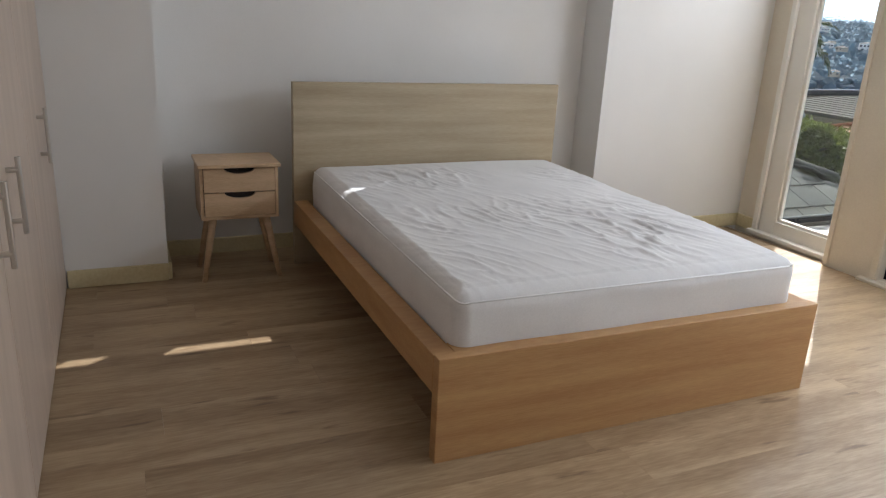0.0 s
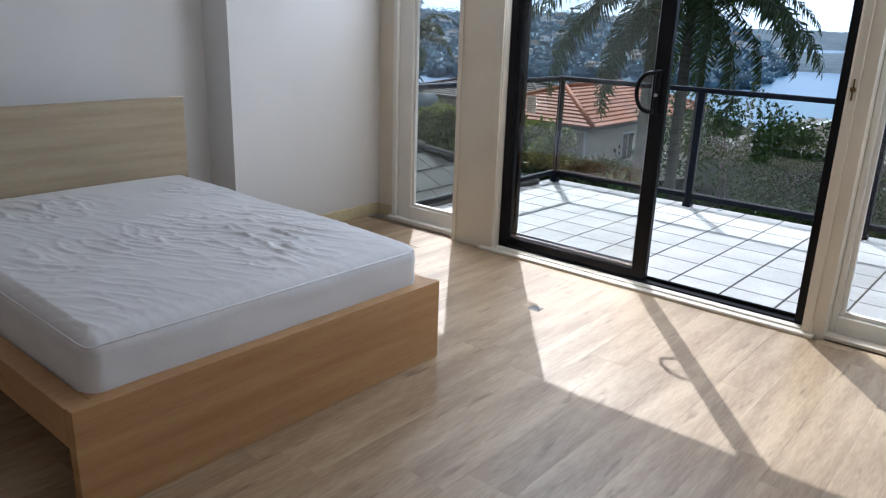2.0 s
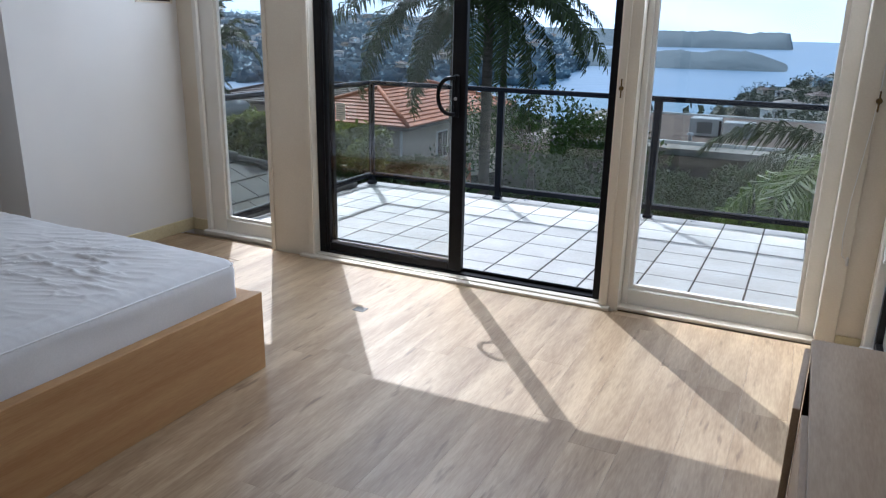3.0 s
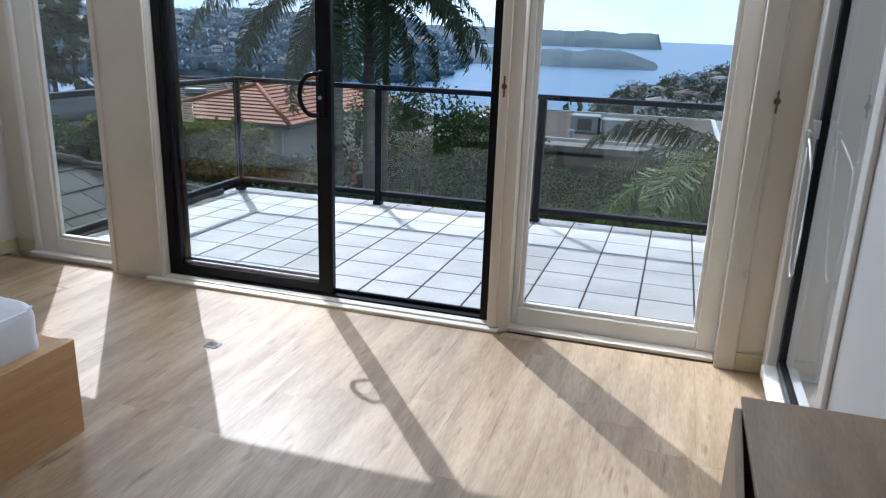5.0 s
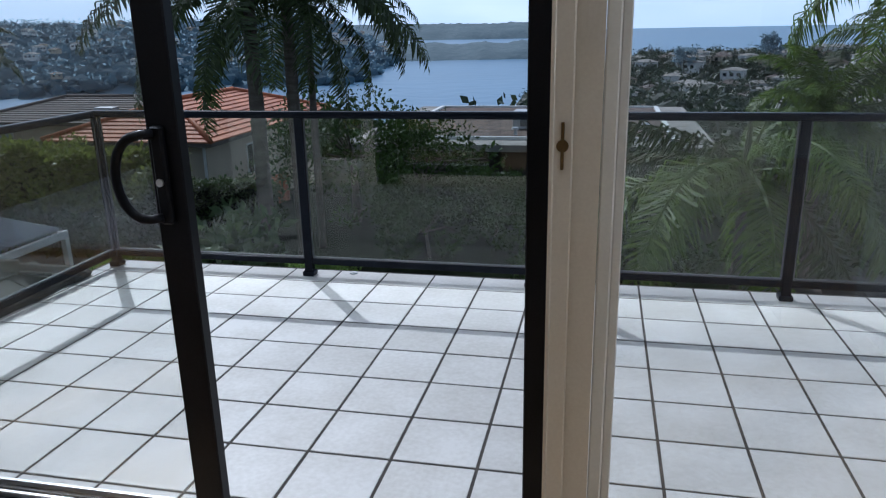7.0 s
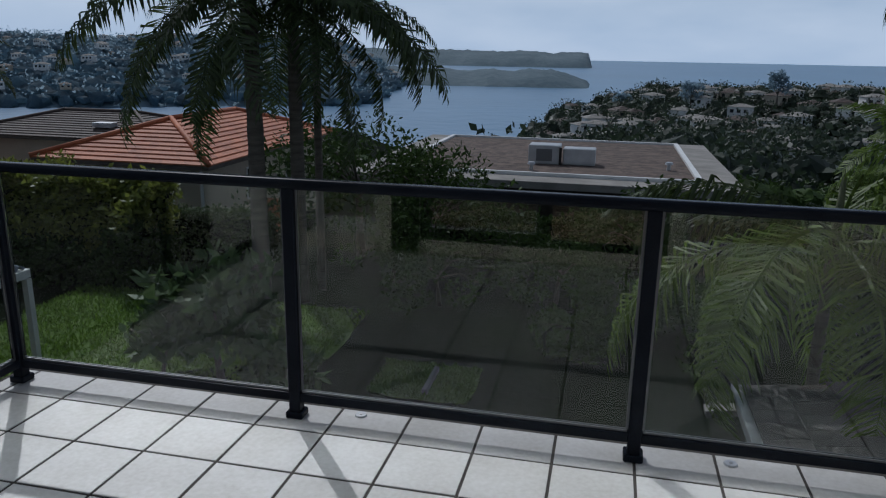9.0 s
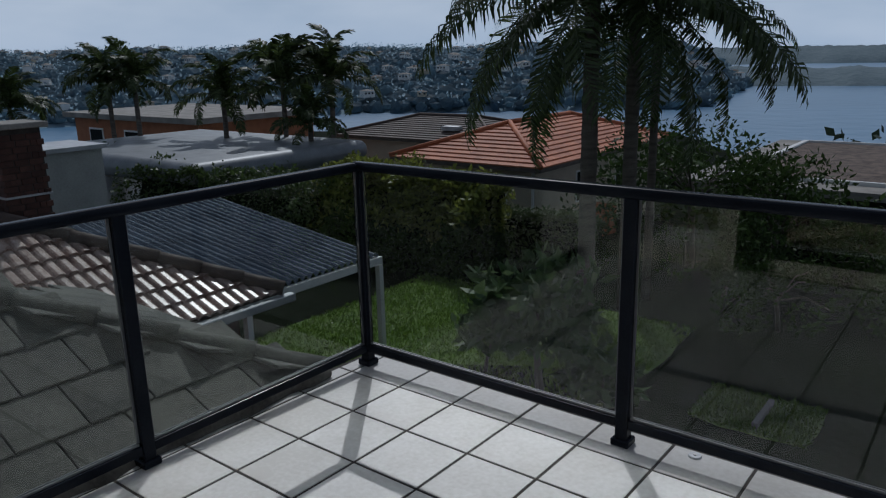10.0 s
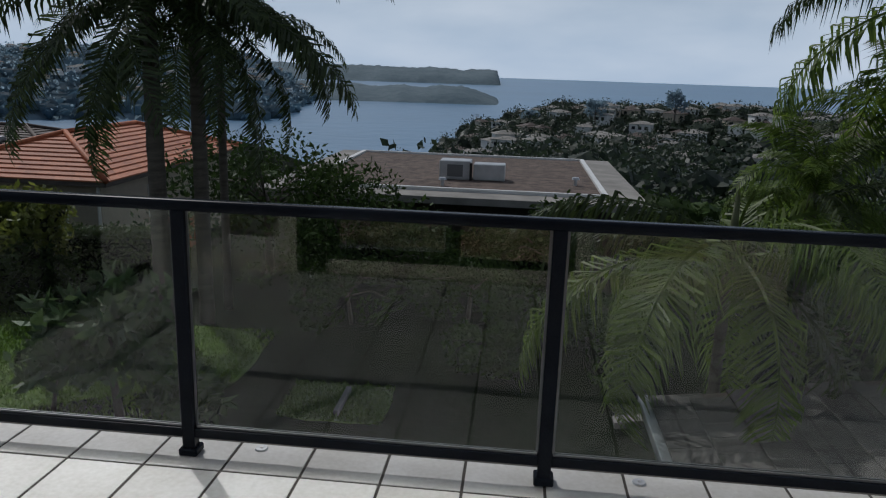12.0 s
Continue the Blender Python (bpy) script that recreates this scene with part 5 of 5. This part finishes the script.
tree("sapling", "low leafy shrub beside the balcony edge", -5.2, 9.6, 1.2, 0.55, LEAF_NEW, 18, 24, 0.26, seed=5)
tree("sapling", "small pale-leaved shrub on the lawn edge", -3.0, 9.0, 1.2, 0.5, LEAF_NEW, 16, 24, 0.26, seed=6)
tree("tree", "open spreading tree with dark clustered leaves", -5.6, 20.5, 4.6, 2.9, LEAF_DARK, 34, 120, 0.2, spread=1.15, seed=8)
tree("tree", "dark leafy garden tree beside the driveway", -2.7, 17.6, 3.3, 1.9, LEAF_DARK, 26, 110, 0.17, seed=12)
tree("tree", "dark garden tree in front of the flat roof", 2.6, 18.2, 2.7, 1.5, LEAF_DARK, 20, 100, 0.16, seed=14)
tree("tree", "yellow-green garden tree behind the hedge", -14.6, 19.0, 3.3, 1.3, LEAF_YEL, 16, 100, 0.16, seed=16)
tree("tree", "broad green garden tree behind the outbuildings", -27.5, 12.6, 4.6, 2.8, LEAF_MID, 26, 120, 0.2, seed=18)
tree("tree", "leafy garden tree beyond the palms", 9.5, 17.5, 3.6, 2.6, LEAF_MID, 26, 120, 0.2, seed=22)
tree("tree", "dark leafy tree at the garden's far corner", 7.2, 13.0, 2.8, 1.9, LEAF_DARK, 24, 110, 0.18, seed=23)

QF = [frond_mesh("frond", 3.4, 0.5, 1.5, 58, 0.66, FROND_D, 0.85, 1, 0.05), frond_mesh("frond", 3.6, 0.35, 1.25, 60, 0.64, FROND_D, 0.75, 2, 0.05, 0.5), frond_mesh("frond", 3.2, 0.7, 1.9, 56, 0.62, FROND_D, 0.95, 3, 0.05, -0.5)]
palm("tall queen palm with drooping dark feather fronds", -5.42, 13.65, 2.5, QF, 40, 0.165, 2, (-0.95, 0.95), 1.22, group="garden palms")
palm("slimmer queen palm with drooping dark feather fronds", -4.76, 14.15, 2.35, QF, 32, 0.145, 9, (-0.95, 0.9), 1.12, group="garden palms", start=0.8)
palm("slim palm trunk behind the tall queen palm", -4.72, 15.2, 1.9, QF, 9, 0.09, 19, (-0.5, 0.7), 0.8, group="garden palms", start=1.9)
GF = [frond_mesh("frond", 2.3, 0.5, 1.7, 88, 0.62, FROND_G, 0.8, 4, 0.03), frond_mesh("frond", 2.1, 0.7, 2.1, 84, 0.60, FROND_G, 0.95, 5, 0.03, 0.6), frond_mesh("frond", 2.4, 0.3, 1.4, 88, 0.64, FROND_D, 0.95, 6, 0.03, -0.4)]
palm("green cane palm with arching fronds close to the balcony", 4.9, 8.9, 0.05, GF, 13, 0.075, 4, (-0.3, 1.3), 0.58, group="cane palms")
palm("green cane palm with hanging lower fronds", 3.95, 8.5, -0.6, GF, 15, 0.07, 6, (-1.0, 0.35), 1.25, group="cane palms", start=1.2)
palm("tall cane palm with fronds over the balcony corner", 6.35, 8.7, 2.3, GF, 16, 0.08, 8, (-0.9, 0.8), 1.15, group="cane palms", start=2.2)
palm("green cane palm with dense arching fronds", 6.6, 9.8, 0.5, GF, 13, 0.08, 10, (-0.6, 1.25), 0.85, group="cane palms", start=0.5)
KF = [frond_mesh("frond", 2.1, 0.55, 1.8, 40, 0.5, FROND_D, 0.6, 7, 0.08), frond_mesh("frond", 1.9, 0.8, 2.0, 34, 0.6, FROND_D, 0.7, 8, 0.10, 0.4)]
for k, (x, y, cz, sc) in enumerate(((-24.9, 19.2, -0.3, 1.0), (-23.0, 20.8, 0.15, 1.15), (-21.6, 22.2, 0.4, 1.1), (-31.0, 17.6, 0.4, 1.0), (-29.5, 18.0, 0.3, 1.0), (-20.6, 20.0, -1.2, 0.8), (-35.5, 15.2, -0.6, 1.0))):
    palm("dark palm with stiff fronds among the rooftops", x, y, cz, KF, 17, 0.11, 30 + k, (-0.6, 1.25), sc * 1.18, group="rooftop palms", start=k)

# ---- far slopes: canopy and houses ----
def canopy(name, label, count, az0, az1, d0, d1, size, per, leaf, mat, fine=2):
    cs, sz = [], []
    tries = 0
    while len(cs) < count and tries < count * 20:
        tries += 1
        az, d = radians(nprng.uniform(az0, az1)), math.sqrt(nprng.uniform(d0 * d0, d1 * d1))
        x, y = -d * math.sin(az), d * math.cos(az)
        z = ground_z(x, y)
        if z < SEA_Z - 0.4:
            continue
        cs.append((x, y, z))
        sz.append(nprng.uniform(*size))
    ico = bmesh.new()
    bmesh.ops.create_icosphere(ico, subdivisions=fine, radius=1.0)
    base = np.array([v.co[:] for v in ico.verts])
    tris = np.array([[v.index for v in f.verts] for f in ico.faces])
    ico.free()
    allv, allf = [], []
    off = 0
    for c, s in zip(cs, sz):
        rough = 1 + 0.28 * nprng.normal(size=(len(base), 1)).clip(-1.5, 1.5)
        v = base * rough * np.array([1.0, 1.0, nprng.uniform(0.55, 0.95)]) * s * 0.78 + np.array(c) + np.array([0, 0, 0.45 * s])
        allv.append(v)
        allf.append(tris + off)
        off += len(base)
    verts, faces = np.concatenate(allv).tolist(), np.concatenate(allf).tolist()
    ob = tagged(pydata(name, verts, faces, mat), label, "trees", kind="stuff")
    if per:
        pts = clump_points([(c[0], c[1], c[2] + 0.55 * s) for c, s in zip(cs, sz)], 1.0, per, 0.8)
        rad = np.repeat(np.array(sz), per)[:, None]
        mid = np.repeat(np.array([(c[0], c[1], c[2] + 0.5 * s) for c, s in zip(cs, sz)]), per, 0)
        pts = mid + (pts - mid) * rad * 1.12
        v, f = leaf_quads(pts, leaf, leaf * 0.6)
        tagged(pydata(name + "_leaves", v.tolist(), f.tolist(), mat), "leaf clusters of the trees on the slope", "trees", kind="stuff")
    return ob


canopy("hill_canopy", "dense bush and garden trees on the far hillside", 11500, 12, 80, 496, 1060, (2.5, 8.0), 5, 2.4, LEAF_HAZED, 1)
canopy("slope_canopy", "garden trees covering the slope towards the ocean", 1250, -42, 9, 75, 480, (1.4, 5.6), 110, 1.1, LEAF_SLOPE)
canopy("near_canopy", "bushes and trees below the neighbouring houses", 330, -45, 70, 46, 110, (1.0, 2.0), 90, 0.4, LEAF_DARK)

fh = thing("far_house", "pale rendered house with a hip roof on the hillside", "house", (0, 0, -200), "hillside houses")
part("wall", boxes((-5, 5, -4, 4, -2.0, 5.0)), WHITEP, fh)
v, f, _, _ = hip_roof(-5.6, 5.6, -4.6, 4.6, 5.0, 0.4, 1.5, 0.1)
pydata("roof", v, f, CONC, fh)
for x in (-3, 0, 3):
    part("window", boxes((x - 0.8, x + 0.8, -4.08, -4.0, 1.5, 3.5)), DARKGLASS, fh)
fh2 = thing("far_house", "house with a brown tiled hip roof on the hillside", "house", (0, 0, -200), "hillside houses")
part("wall", boxes((-4, 4, -4, 4, -2.0, 3.4)), STUCCO, fh2)
v, f, _, _ = hip_roof(-4.6, 4.6, -4.6, 4.6, 3.4, 0.5, 1.5, 0.1)
pydata("roof", v, f, DARKROOF, fh2)
for x in (-2, 2):
    part("window", boxes((x - 0.8, x + 0.8, -4.08, -4.0, 0.6, 2.4)), DARKGLASS, fh2)
rh = random.Random(21)
spots = []
for _ in range(230):
    spots.append((rh.uniform(14, 78), math.sqrt(rh.uniform(520 ** 2, 1040 ** 2)), rh.uniform(0.55, 0.95)))
for _ in range(120):
    spots.append((rh.uniform(-30, 6), math.sqrt(rh.uniform(170 ** 2, 450 ** 2)), rh.uniform(0.55, 1.0)))
first = {True: True, False: True}
for az, d, s in spots:
    x, y = -d * math.sin(radians(az)), d * math.cos(radians(az))
    z = ground_z(x, y)
    if z < SEA_Z + 2:
        continue
    pale = rh.random() < 0.62
    m = pose(x, y, z + (7.4 if d > 500 else 2.6 if d > 240 else 0.8), 0, 0, rh.uniform(-40, 70))
    src = fh if pale else fh2
    if first[pale]:
        first[pale] = False
        src.matrix_basis = m @ Matrix.Diagonal((s, s, s * 0.75, 1))
    else:
        c = copy_thing(src, m)
        c.scale = (s, s, s * 0.75)

# landmark trees on the ridge line
for az, d, h, cr in ((-5.9, 330, 13, 4.5), (-11.6, 330, 17, 4.0), (-1.0, 360, 9, 4.0)):
    x, y = -d * math.sin(radians(az)), d * math.cos(radians(az))
    # leaves share the far canopy's haze-blue colour
    tree("ridge_tree", "tall dark tree standing out on the ridge line", x, y, h, cr, LEAF_HAZED, 22, 60, 1.1, seed=int(d + h))

# metal drains in the outer row of tiles
for x, y in ((0.42, 3.05), (2.09, 3.03)):
    fd = thing("floor_drain", "small round grey metal drain in the balcony tiles", "drain", (x, y, bal_z(y) + 0.001), "balcony drains")
    part("disc", rod(bmesh.new(), (0, 0, 0), (0, 0, 0.007), 0.03, 0.026, sides=16), GREYMET, fd)
    part("screw", rod(bmesh.new(), (0, 0, 0.0071), (0, 0, 0.010), 0.008, sides=8), STEEL, fd)

# mossy cement roll along the balcony's side edge
ridge = thing("cement_ridge", "dark mossy cement roll along the balcony edge", "ridge", (-1.47, 1.4, BAL_Z))
tube("roll", [(0.0 + 0.012 * math.sin(5 * k), -1.2 + 0.14 * k, 0.028) for k in range(19)], [0.05 + 0.012 * math.sin(2.3 * k) for k in range(18)] + [0.03], CEMENT, ridge)

# ---- floor planks and balcony tiles ----
plank_meshes = {}


def box_mesh(name, sx, sy, sz, mat, bevel):
    bm = boxes((-sx / 2, sx / 2, -sy / 2, sy / 2, -sz, 0), bevel=bevel)
    me = bpy.data.meshes.new(name)
    bm.to_mesh(me)
    bm.free()
    me.materials.append(mat)
    return me


PW, PL = 0.19, 1.28
rng = random.Random(4)
col, x = 0, -1.53
while x < 3.33:
    w = min(PW, 3.334 - x)
    y = -5.0 - rng.random() * PL
    while y < -0.1:
        a, b = max(y, -5.0), min(y + PL, -0.07 if not 0.0 < x < 1.99 else -0.1)
        if b - a > 0.03:
            key = (round(w, 3), round(b - a, 2))
            if key not in plank_meshes:
                plank_meshes[key] = box_mesh("plank", key[0] - 0.0005, b - a - 0.0005, 0.012, PLANK, 0.0003)
            p = new("plank", plank_meshes[key])
            p.parent, p.location = FLOOR, (x + w / 2, (a + b) / 2, 0.0)
        y += PL
    x += PW
TS, T0X, T0Y = 0.343, 0.314, 0.780
tile_me = {}
for r in range(-6, 7):
    for k in range(-6, 18):
        x0, x1 = max(T0X + TS * k, -1.50 if r > -3 else 3.62), min(T0X + TS * (k + 1), 6.38)
        y0, y1 = max(T0Y + TS * r, -1.24 if x0 > 3.61 else 0.17), min(T0Y + TS * (r + 1), 3.10)
        if x1 - x0 < 0.04 or y1 - y0 < 0.03:
            continue
        key = (round(x1 - x0, 2), round(y1 - y0, 2))
        if key not in tile_me:
            tile_me[key] = box_mesh("tile", x1 - x0 - 0.013, y1 - y0 - 0.013, 0.008, TILE, 0.0015)
        t = new("tile", tile_me[key])
        t.parent, t.location = slab, ((x0 + x1) / 2, (y0 + y1) / 2, bal_z((y0 + y1) / 2) + rng.uniform(-0.0006, 0.0006))
        t.rotation_euler = (-math.atan(0.0175), 0, 0)
